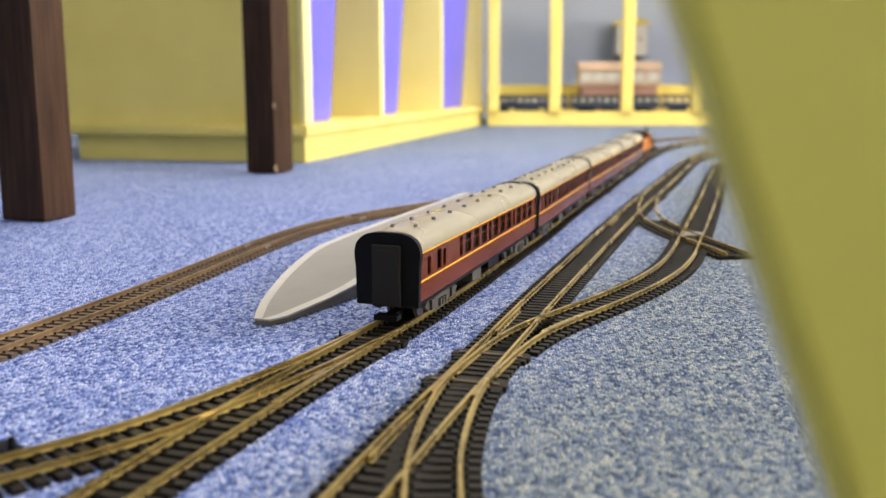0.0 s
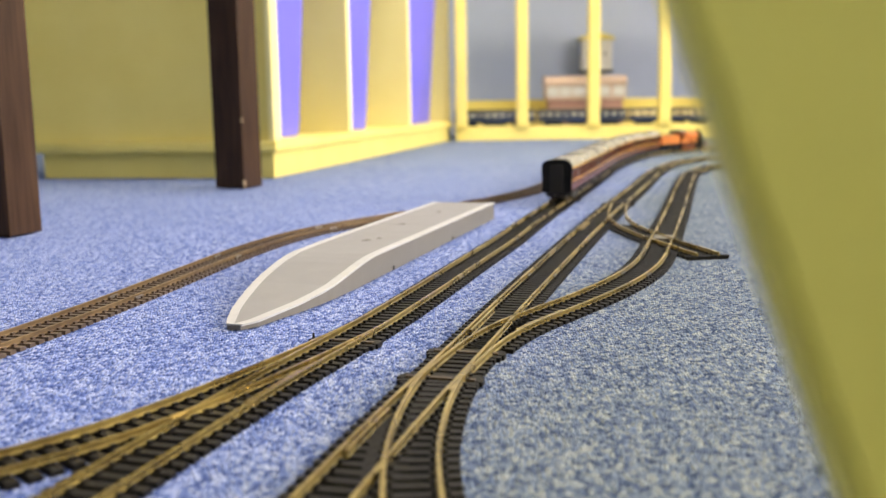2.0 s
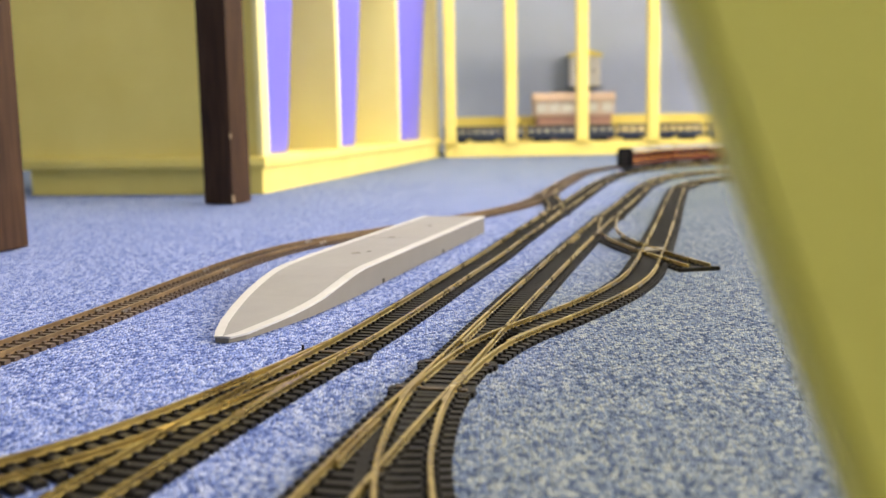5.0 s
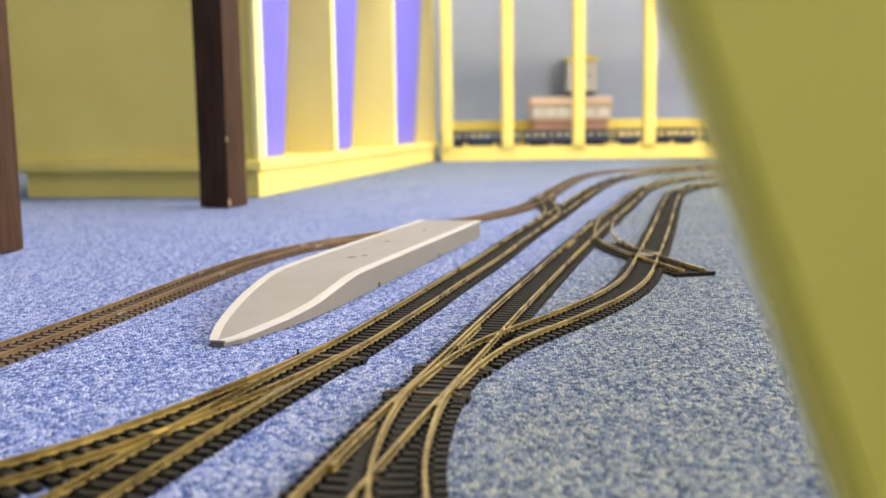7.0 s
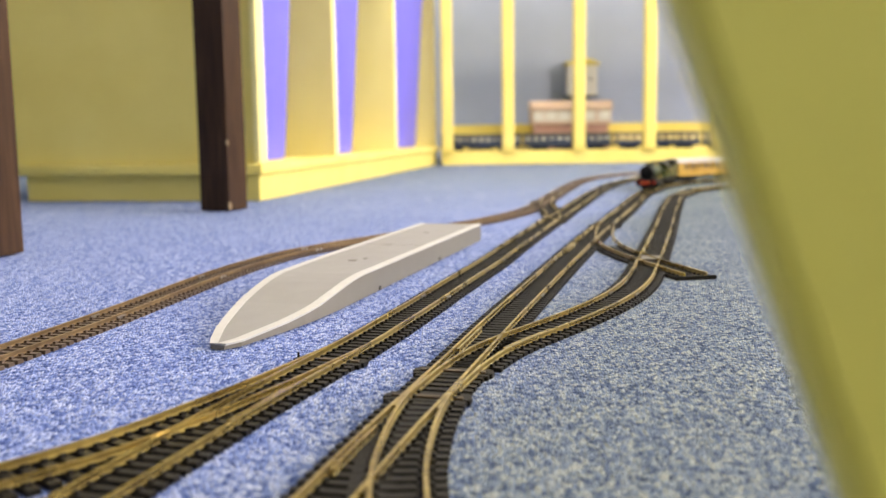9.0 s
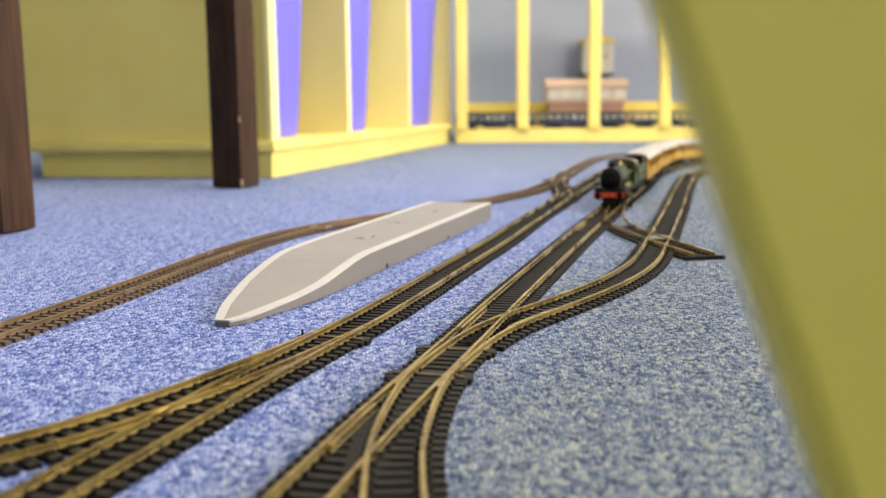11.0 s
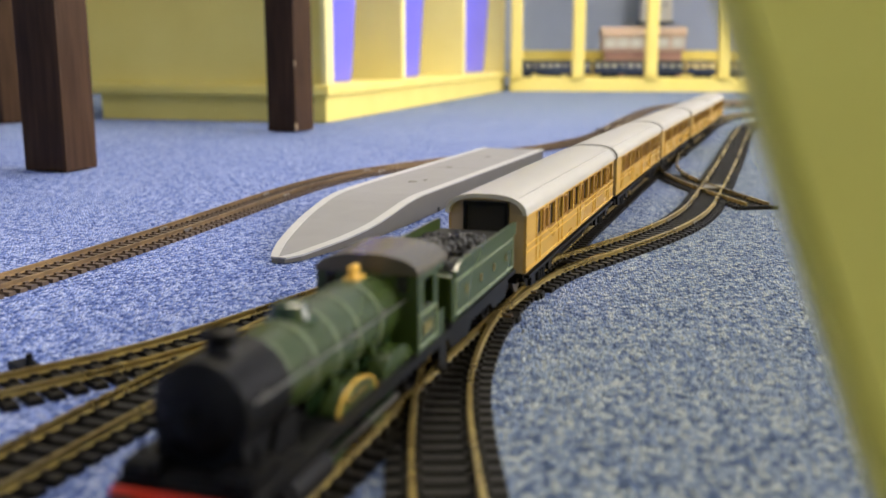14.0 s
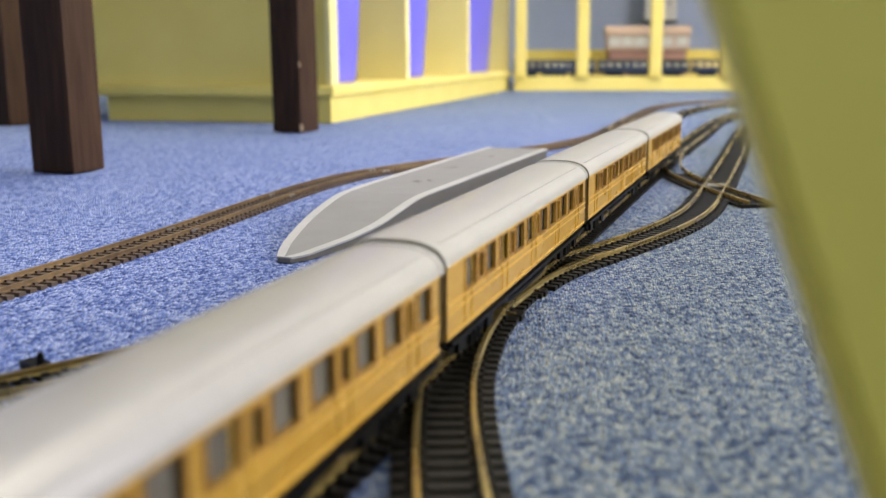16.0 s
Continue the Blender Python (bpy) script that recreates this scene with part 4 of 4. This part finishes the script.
    for s in (-1, 1):
        bm = bmesh.new()
        cyl(bm, (s * 0.0112, -0.0022, 0.0126), "y", 0.0016, 0.0038, 14)
        cyl(bm, (s * 0.0112, 0.0010, 0.0126), "y", 0.0030, 0.0012, 18)
        part("buffer", bm, M_BLACK, beam_ob)
        part("lamp_iron", boxes((s * 0.0095 - 0.0006, -0.0052, 0.0160, s * 0.0095 + 0.0006, -0.0045, 0.0190)), M_BLACK, v)
    part("coupling", boxes((-0.0060, -0.004, 0.0035, 0.0060, 0.0030, 0.0058), (-0.0020, -0.020, 0.004, 0.0020, -0.004, 0.0056)), M_BLACK, v)
    bm = bmesh.new()
    prism(bm, [(-0.030, 0.0160), (-0.0045, 0.0128), (-0.0045, 0.0148), (-0.0060, 0.0168), (-0.0090, 0.0178), (-0.030, 0.0178)], "x", -0.0152, 0.0152)
    part("front_platform", bm, M_BLACK, v)
    for s in (-1, 1):
        bm = bmesh.new()
        xa, xb = min(s * 0.0066, s * 0.0148), max(s * 0.0066, s * 0.0148)
        prism(bm, [(-0.0185, 0.0160), (-0.0052, 0.0160), (-0.0052, 0.0180), (-0.0066, 0.0194), (-0.0105, 0.0199), (-0.0185, 0.0199)], "x", xa, xb)
        part("cylinder_cover", bm, M_BLACK, v)
        bm = bmesh.new()
        cyl(bm, (s * 0.0132, -0.0110, 0.0199), "z", 0.0005, 0.0050, 6)
        part("lamp_bracket", bm, M_BLACK, v)
        part("number_bar", boxes((s * 0.0042 - 0.0012, -0.0022, 0.0118, s * 0.0042 + 0.0012, -0.0019, 0.0136)), M_TEAK_LINE, beam_ob)
    bm = bmesh.new()
    prism(bm, [(-0.0150, 0.0160), (-0.0075, 0.0160), (-0.0075, 0.0172), (-0.0090, 0.0180), (-0.0150, 0.0180)], "x", -0.0045, 0.0045)
    part("valve_cover", bm, M_BLACK, v)
    for s in (-1, 1):
        xa, xb = min(s * 0.0104, s * 0.0116), max(s * 0.0104, s * 0.0116)
        bm = bmesh.new()
        prism(bm, [(-0.0340, 0.0160), (-0.0190, 0.0160), (-0.0260, 0.0235), (-0.0340, 0.0250)], "x", xa, xb)
        part("frame_plate", bm, M_BLACK, v)
        bm = bmesh.new()
        for y in (-0.060, -0.074, -0.088):
            box(bm, min(s * (rb - 0.0015), s * (rb + 0.0006)), y - 0.0012, zc - 0.0075, max(s * (rb - 0.0015), s * (rb + 0.0006)), y + 0.0012, zc - 0.0045)
        part("washout_plug", bm, paint, boiler)
        x = s * 0.0155
        a, b = min(x, x + s * 0.0003), max(x, x + s * 0.0003)
        part("cab_lining", boxes((a, -0.1300, 0.0175, b, -0.1120, 0.0180), (a, -0.1300, 0.0268, b, -0.1120, 0.0273), (a, -0.1300, 0.0180, b, -0.1295, 0.0268), (a, -0.1125, 0.0180, b, -0.1120, 0.0268)), band, v)
        part("number_bar", boxes((a, -0.1250, 0.0208, b, -0.1165, 0.0236)), M_BRASS, v)
        part("cab_step", boxes((min(s * 0.0135, s * 0.0160), -0.1420, 0.0050, max(s * 0.0135, s * 0.0160), -0.1340, 0.0058), (min(s * 0.0146, s * 0.0152), -0.1420, 0.0058, max(s * 0.0146, s * 0.0152), -0.1340, 0.0150)), M_BLACK, v)
    # cab
    cab = bmesh.new()
    for s in (-1, 1):
        side_wall(cab, s * 0.0155, -0.138, -0.111, 0.0160, 0.0392, [(-0.127, -0.117, 0.0285, 0.0368), (-0.138, -0.131, 0.024, 0.0368)], 0.0010 * s)
    prism(cab, [(-0.0145, 0.016), (0.0145, 0.016), (0.0145, 0.0390)] + roof_outline(0.0145, 0.0390, 0.0440, 12)[1:-1] + [(-0.0145, 0.0390)], "y", -0.112, -0.111)
    cab_ob = part("cab", cab, paint, v)
    part("cab_window", boxes((-0.0125, -0.1112, 0.0340, -0.0095, -0.1106, 0.0390), (0.0095, -0.1112, 0.0340, 0.0125, -0.1106, 0.0390)), M_GLASS, cab_ob)
    bm = bmesh.new()
    prism(bm, roof_outline(0.0158, 0.0390, 0.0446, 16, 0.8), "y", -0.141, -0.1105)
    part("cab_roof", bm, M_CAB_ROOF, cab_ob, smooth=True)
    part("cab_floor", boxes((-0.0143, -0.138, 0.0162, 0.0143, -0.1125, 0.0172), (-0.0120, -0.118, 0.0172, 0.0120, -0.1125, 0.034)), M_DARK, cab_ob)
    # wheels
    big, small = spoked(0.0125, dark), spoked(0.0068, M_BLACK, 8)
    for s in (-1, 1):
        for y, me, r in ((-0.066, big, 0.0125), (-0.098, big, 0.0125), (-0.020, small, 0.0068), (-0.042, small, 0.0068), (-0.128, small, 0.0068)):
            w = share("wheel", me, v, pose(s * 0.0081, y, r, 0, -90 * s, 0) @ pose(0, 0, 0))
            WHEELS.append((w, s, y * ENGINE_SHRINK, r))
    # tender
    t = new("tender")
    t.parent = v
    bm = bmesh.new()
    box(bm, -0.0158, -0.226, 0.0165, 0.0158, -0.146, 0.0318, bevel=0.0012)
    part("tank", bm, paint, t)
    for s in (-1, 1):
        bm = bmesh.new()
        prism(bm, [(-0.226, 0.0312), (-0.147, 0.0312), (-0.1485, 0.0330), (-0.153, 0.0350), (-0.156, 0.0358), (-0.226, 0.0358)], "x", min(s * 0.0150, s * 0.0164), max(s * 0.0150, s * 0.0164))
        part("tender_rail", bm, paint, t)
        x = s * 0.0158
        a, b = min(x, x + s * 0.0003), max(x, x + s * 0.0003)
        part("lining", boxes((a, -0.223, 0.0185, b, -0.149, 0.0191), (a, -0.223, 0.0294, b, -0.149, 0.0300), (a, -0.223, 0.0191, b, -0.2224, 0.0294), (a, -0.1496, 0.0191, b, -0.149, 0.0294)), band, t)
        for y in (-0.212, -0.195, -0.178, -0.161):
            part("letter_bar", boxes((a, y - 0.0010, 0.0230, b, y + 0.0010, 0.0258)), M_BRASS, t)
        bm = bmesh.new()
        prism(bm, [(-0.224, 0.0150), (-0.148, 0.0150), (-0.148, 0.0105), (-0.152, 0.0070), (-0.170, 0.0070), (-0.174, 0.0100), (-0.198, 0.0100), (-0.202, 0.0070), (-0.220, 0.0070), (-0.224, 0.0105)], "x", min(s * 0.0125, s * 0.0138), max(s * 0.0125, s * 0.0138))
        part("tender_frame", bm, M_BLACK, t)
        for y in (-0.160, -0.186, -0.212):
            w = share("tender_wheel", small, t, pose(s * 0.0081, y, 0.0068, 0, -90 * s, 0))
    part("tender_footplate", boxes((-0.0160, -0.228, 0.0150, 0.0160, -0.144, 0.0165)), M_BLACK, t)
    part("well", boxes((-0.0138, -0.222, 0.0319, 0.0138, -0.152, 0.0324)), M_BLACK, t)
    rnd = random.Random(4)
    bm = bmesh.new()
    for _ in range(150):
        x, y = rnd.uniform(-0.0125, 0.0125), rnd.uniform(-0.205, -0.154)
        z = 0.0318 + 0.0036 * (1 - (x / 0.014) ** 2) * (1 - ((y + 0.18) / 0.035) ** 2)
        bmesh.ops.create_icosphere(bm, subdivisions=1, radius=rnd.uniform(0.0013, 0.0026),
                                   matrix=Matrix.Translation((x, y, z)) @ pose(0, 0, 0, rnd.uniform(0, 180), rnd.uniform(0, 180), 0) @ Matrix.Diagonal((1, 0.75, 0.6, 1)))
    tagged(part("coal", bm, M_COAL, t, "heap of black coal"), kind="stuff")
    high = {"boiler", "smokebox", "chimney", "dome", "safety_valve", "footplate", "valance", "splasher", "cab", "front_platform", "cylinder_cover", "valve_cover", "frame_plate", "cab_lining", "number_bar", "lamp_bracket", "lamp_iron", "tank", "tender_rail", "lining", "letter_bar", "well", "coal", "tender_footplate"}
    for ob in (*v.children, *t.children):
        if ob.name.split(".")[0] in high:
            ob.location.z += 0.0003
    done = set()
    for ob in v.children_recursive:
        k, off = (1.04, 0.0197) if ob.parent is t else (ENGINE_SHRINK, 0.0)
        if "wheel" in ob.name:
            ob.location.y = k * ob.location.y + off
        elif ob.data is not None and ob.data.name not in done:
            done.add(ob.data.name)
            ob.data.transform(Matrix.Translation((0, off, 0)) @ Matrix.Diagonal((1, k, 1, 1)))
    return v


green_engine = locomotive("green model tender engine with black smokebox and red buffer beam", "engines", M_GREEN, M_DKGREEN, M_RED, M_BAND)
red_engine = locomotive("orange-red model tender engine with black smokebox", "engines", M_ORANGE, M_ORANGE, M_RED, M_LINE)


# ---- still train, building and box on the far shelf ----
def shelf_coach(x, L, lower, upper, label):
    c = thing("shelf_coach", label, "model coach", "coaches on the shelf", m=pose(x, 3.16, 0.0412))
    part("body", boxes((-L / 2, -0.018, 0.010, L / 2, 0.018, 0.028), bevel=0.0005), lower, c)
    up = part("upper_side", boxes((-L / 2, -0.0178, 0.0282, L / 2, 0.0178, 0.0430), bevel=0.0003), upper, c)
    n = 11
    for i in range(n):
        y = -L / 2 + (i + 0.5) * L / n
        w = 0.0035 if i % 4 == 3 else 0.0065
        part("window", boxes((y - w, -0.0184, 0.031, y + w, -0.0176, 0.0400)), M_PALEGLASS if upper is not M_CREAM else M_DARK, up)
    bm = bmesh.new()
    prism(bm, roof_outline(0.0180, 0.0431, 0.0535, 10), "x", -L / 2, L / 2)
    part("roof", bm, M_BOGIE, c, smooth=True)
    part("underframe", boxes((-L * 0.42, -0.012, 0.0, -L * 0.22, 0.012, 0.010), (L * 0.22, -0.012, 0.0, L * 0.42, 0.012, 0.010), (-L * 0.15, -0.012, 0.003, L * 0.15, 0.012, 0.010)), M_BLACK, c)


shelf_coach(0.150, 0.262, M_BLUE, M_BLUE, "dark blue model coach standing on the yellow shelf")
shelf_coach(0.432, 0.285, M_BLUE, M_BLUE, "dark blue model coach standing on the yellow shelf")
shelf_coach(0.725, 0.282, M_BLUE, M_CREAM, "cream and blue model coach standing on the yellow shelf")
shelf_coach(1.02, 0.282, M_BLUE, M_CREAM, "cream and blue model coach standing on the yellow shelf")


def model_building():
    b = thing("model_building", "brown card model building with a pinkish roof and white windows", "model building", m=pose(0.456, 3.275, 0.0412))
    part("wall", boxes((-0.124, -0.040, 0.0, 0.125, 0.040, 0.082), bevel=0.001), M_BRICK, b)
    part("upper_wall", boxes((-0.132, -0.046, 0.0822, 0.134, 0.046, 0.132), bevel=0.001), M_TILE, b)
    for x in (-0.109, -0.067, -0.025, 0.017, 0.060, 0.110):
        w = part("window", boxes((x - 0.019, -0.0475, 0.094, x + 0.019, -0.0462, 0.126)), M_PALEGLASS, b)
        part("frame", boxes((x - 0.001, -0.0485, 0.094, x + 0.001, -0.0475, 0.126), (x - 0.019, -0.0485, 0.109, x + 0.019, -0.0475, 0.111)), M_WHITE, w)
    for x in (-0.1, -0.05, 0.0, 0.05, 0.1):
        part("arch", boxes((x - 0.012, -0.0410, 0.01, x + 0.012, -0.0402, 0.060), bevel=0.0002), M_BRICK, b)
    bm = bmesh.new()
    prism(bm, [(-0.054, 0.1322), (0.054, 0.1322), (0.052, 0.139), (0.026, 0.160), (-0.026, 0.160), (-0.052, 0.139)], "x", -0.136, 0.138)
    part("roof", bm, M_TILE, b)


model_building()


def wall_box():
    b = thing("wall_clock_case", "small cream wall box with a yellow gabled top", "wall box", m=pose(0.551, 3.6965, 0.232))
    part("case", boxes((-0.052, -0.06, 0.0, 0.060, 0.0, 0.112), bevel=0.003), M_WHITE, b)
    bm = bmesh.new()
    prism(bm, [(-0.066, 0.1125), (0.072, 0.1125), (0.058, 0.124), (0.003, 0.142), (-0.052, 0.124)], "y", -0.068, 0.0)
    part("gable", bm, M_YELLOW, b, "yellow gabled top")
    for x in (-0.030, 0.033):
        bm = bmesh.new()
        cyl(bm, (x, -0.0630, 0.060), "y", 0.005, 0.004, 12)
        part("knob", bm, M_BOGIE, b)
    part("base", boxes((-0.058, -0.064, -0.006, 0.065, 0.0, -0.0003), bevel=0.001), M_BOGIE, b)


wall_box()


def s_where(rt, y):
    return int(np.argmin(np.abs(rt[:1400, 1] - y))) * 0.002


# ---- point gear and small track fittings ----
M_TIE = material("brown_tie_plate", (0.075, 0.050, 0.028), 0.6, var=0.4, scale=260)


def tie_bar(rt, y, label="brown tie bar with black lever ends beside the rails", side=0, long=0.0335):
    """The moving tie and its two long sleepers at the toe of a turnout."""
    s = s_where(rt, y)
    p, d = at(rt, s)
    m = pose(p[0], p[1], 0, 0, 0, math.degrees(math.atan2(-d[0], d[1])))
    g = thing("point_tie_bar", label, "turnout gear", "turnout tie bars", m=m)
    for k in (-0.0042, 0.0042):
        part("long_sleeper", boxes((-long / 2, k - 0.0017, 0.0002, long / 2, k + 0.0017, 0.0023), bevel=0.0002), M_SLEEPER, g)
    part("bar", boxes((-0.0145, -0.0013, 0.0008, 0.0145, 0.0013, 0.0030), bevel=0.0002), M_TIE, g)
    for e in (-1, 1):
        bm = bmesh.new()
        box(bm, e * 0.0162 - 0.0016, -0.0026, 0.0002, e * 0.0162 + 0.0016, 0.0026, 0.0026, bevel=0.0004)
        if e == side:
            cyl(bm, (e * 0.0162, 0, 0.0024), "z", 0.0007, 0.0028, 8, 0.0005)
        part("lever_box", bm, M_SLEEPER, g)


for rt, y, sd in ((R_LOOP, 0.412, 0), (R_LOOP, 0.372, 0), (R_MAIN, 0.437, -1), (R_LOOP, 1.045, 1), (R_MAIN, 1.10, 1), (R_SIDING, 1.40, -1)):
    tie_bar(rt, y, side=sd)


def point_lever():
    g = thing("point_lever", "small black plastic point lever beside the track", "point lever", m=pose(-0.153, 0.293, 0, 0, 0, -40))
    bm = bmesh.new()
    box(bm, -0.009, -0.0035, 0.0002, 0.009, 0.0035, 0.0032, bevel=0.0006)
    part("base", bm, M_BLACK, g)
    bm = bmesh.new()
    cyl(bm, (0.001, 0, 0.003), "z", 0.0016, 0.0042, 10, 0.0010)
    part("lever", bm, M_BLACK, g)


point_lever()


def check_rail(rt, off, y0, y1):
    """A short guard rail inside a running rail."""
    s0, s1 = s_where(rt, y0), s_where(rt, y1)
    g = thing("check_rail", "short brass-coloured guard rail beside a running rail", "guard rail", "guard rails")
    part("rail", rail_mesh(rt, off, s0, s1, every=2, lift=-0.0004), M_RAIL, g)


check_rail(R_LOOP, -0.0062, 0.445, 0.500)
check_rail(R_CURVE, 0.0062, 0.450, 0.495)
check_rail(R_LOOP, -0.0062, 0.285, 0.330)
check_rail(R_MAIN, 0.0062, 0.340, 0.385)
check_rail(R_LOOP, -0.0062, 0.820, 0.875)


def crossing_plate():
    p, d = at(R_CURVE, s_where(R_CURVE, 0.765))
    g = thing("crossing_plate", "grey-brown plastic plate between the crossing rails", "crossing plate", m=pose(p[0], p[1], 0, 0, 0, math.degrees(math.atan2(-d[0], d[1]))))
    part("plate", boxes((-0.0070, -0.011, 0.0020, 0.0070, 0.011, 0.0040), bevel=0.0003), M_PLAT_SIDE, g)


crossing_plate()


def buffer_end():
    p, d = at(R_SPUR, (len(R_SPUR) - 4) * 0.002)
    g = thing("track_end_bar", "dark bar across the end of the spur", "track end", m=pose(p[0], p[1], 0, 0, 0, math.degrees(math.atan2(-d[0], d[1]))))
    part("bar", boxes((-0.0155, -0.0015, 0.0002, 0.0155, 0.0015, 0.0030), bevel=0.0003), M_SLEEPER, g)


buffer_end()


def rail_joiners():
    """Small metal joiners clasping the rail ends."""
    for rt, ys in ((R_MAIN, (0.60, 0.77, 0.93)), (R_LOOP, (0.60, 0.76, 0.92)), (R_CURVE, (0.60, 0.90)), (R_SIDING, (0.55, 0.70, 0.86))):
        for y in ys:
            p, d = at(rt, s_where(rt, y))
            m = pose(p[0], p[1], 0, 0, 0, math.degrees(math.atan2(-d[0], d[1])))
            g = thing("rail_joiner", "pair of small pale metal joiners on the rails", "rail joiner", "rail joiners", m=m)
            for x in (-0.00825, 0.00825):
                part("joiner", boxes((x - 0.0016, -0.0045, 0.0021, x - 0.0006, 0.0045, 0.0038), (x + 0.0006, -0.0045, 0.0021, x + 0.0016, 0.0045, 0.0038)), M_STEEL, g)


rail_joiners()


# ---- running of the trains ----
def on_track(rt, s_mid, base, way):
    """The pose of a vehicle whose two pivots, base apart, run on the route; way -1 faces it down the route."""
    a, _ = at(rt, s_mid - base / 2)
    b, _ = at(rt, s_mid + base / 2)
    d = (b - a) * way
    c = (a + b) / 2
    return pose(c[0], c[1], RAIL_TOP, 0, 0, math.degrees(math.atan2(-d[0], d[1])))


def glide(keys, t):
    """Monotone smooth interpolation of (time, value) keys."""
    ts, vs = zip(*keys)
    n = len(ts)
    k = np.diff(vs) / np.diff(ts)
    m = [k[0]] + [0 if k[i - 1] * k[i] <= 0 else 2 * k[i - 1] * k[i] / (k[i - 1] + k[i]) for i in range(1, n - 1)] + [k[-1]]
    i = int(min(max(np.searchsorted(ts, t, "right") - 1, 0), n - 2))
    h = ts[i + 1] - ts[i]
    u = min(max((t - ts[i]) / h, 0), 1)
    return ((2 * u ** 3 - 3 * u ** 2 + 1) * vs[i] + (u ** 3 - 2 * u ** 2 + u) * h * m[i] + (3 * u ** 2 - 2 * u ** 3) * vs[i + 1] + (u ** 3 - u ** 2) * h * m[i + 1])


REAR = [(a, s_where(R_MAIN, y)) for a, y in ((0, 0.455), (0.5, 0.591), (0.9, 0.714), (1.5, 0.904), (2.2, 1.100), (2.8, 1.270), (3.5, 1.465), (4.1, 1.635))]
REAR += [(6.3, REAR[-1][1] + 0.74), (8.5, REAR[-1][1] + 1.28), (10.5, REAR[-1][1] + 1.50), (16, REAR[-1][1] + 1.52)]
FRONT = [(a, s_where(R_LOOP, y)) for a, y in ((8.5, 1.72), (9.0, 1.575), (11.3, 0.90), (12.1, 0.68), (12.5, 0.560), (13.3, 0.346), (14.0, 0.163), (14.3, 0.084), (14.5, 0.030), (15.0, -0.117), (15.5, -0.258), (16.0, -0.408))]
FRONT = [(0, FRONT[0][1] + 1.38), (3.4, FRONT[0][1] + 1.38), (4.4, FRONT[0][1] + 1.25)] + FRONT


def motions():
    times = [i * 0.2 for i in range(81)]
    for k, c in enumerate(maroon):
        walk(c, [(t, on_track(R_MAIN, glide(REAR, t) + COACH_L / 2 + k * COACH_PITCH, COACH_L * 0.69, 1)) for t in times])
    walk(red_engine, [(t, on_track(R_MAIN, glide(REAR, t) + 4 * COACH_PITCH + 0.218 - 0.115, 0.13, 1) @ pose(0, 0.115, 0)) for t in times])
    walk(green_engine, [(t, on_track(R_LOOP, glide(FRONT, t) + 0.115, 0.13, -1) @ pose(0, 0.115, 0)) for t in times])
    fast = [i / 30 for i in range(481)]
    gone = [FRONT[0][1] - glide(FRONT, t) for t in fast]
    for w, s, y, r in WHEELS[:10]:
        walk(w, [(t, pose(s * 0.0081, y, r, 0, -90 * s, 0) @ pose(0, 0, 0, 0, 0, math.degrees(g / r) * s)) for t, g in zip(fast, gone)])
    for k, c in enumerate(teaks):
        walk(c, [(t, on_track(R_LOOP, glide(FRONT, t) + 0.228 + TEAK_L / 2 + k * TEAK_PITCH, TEAK_L * 0.69, -1)) for t in times])


motions()
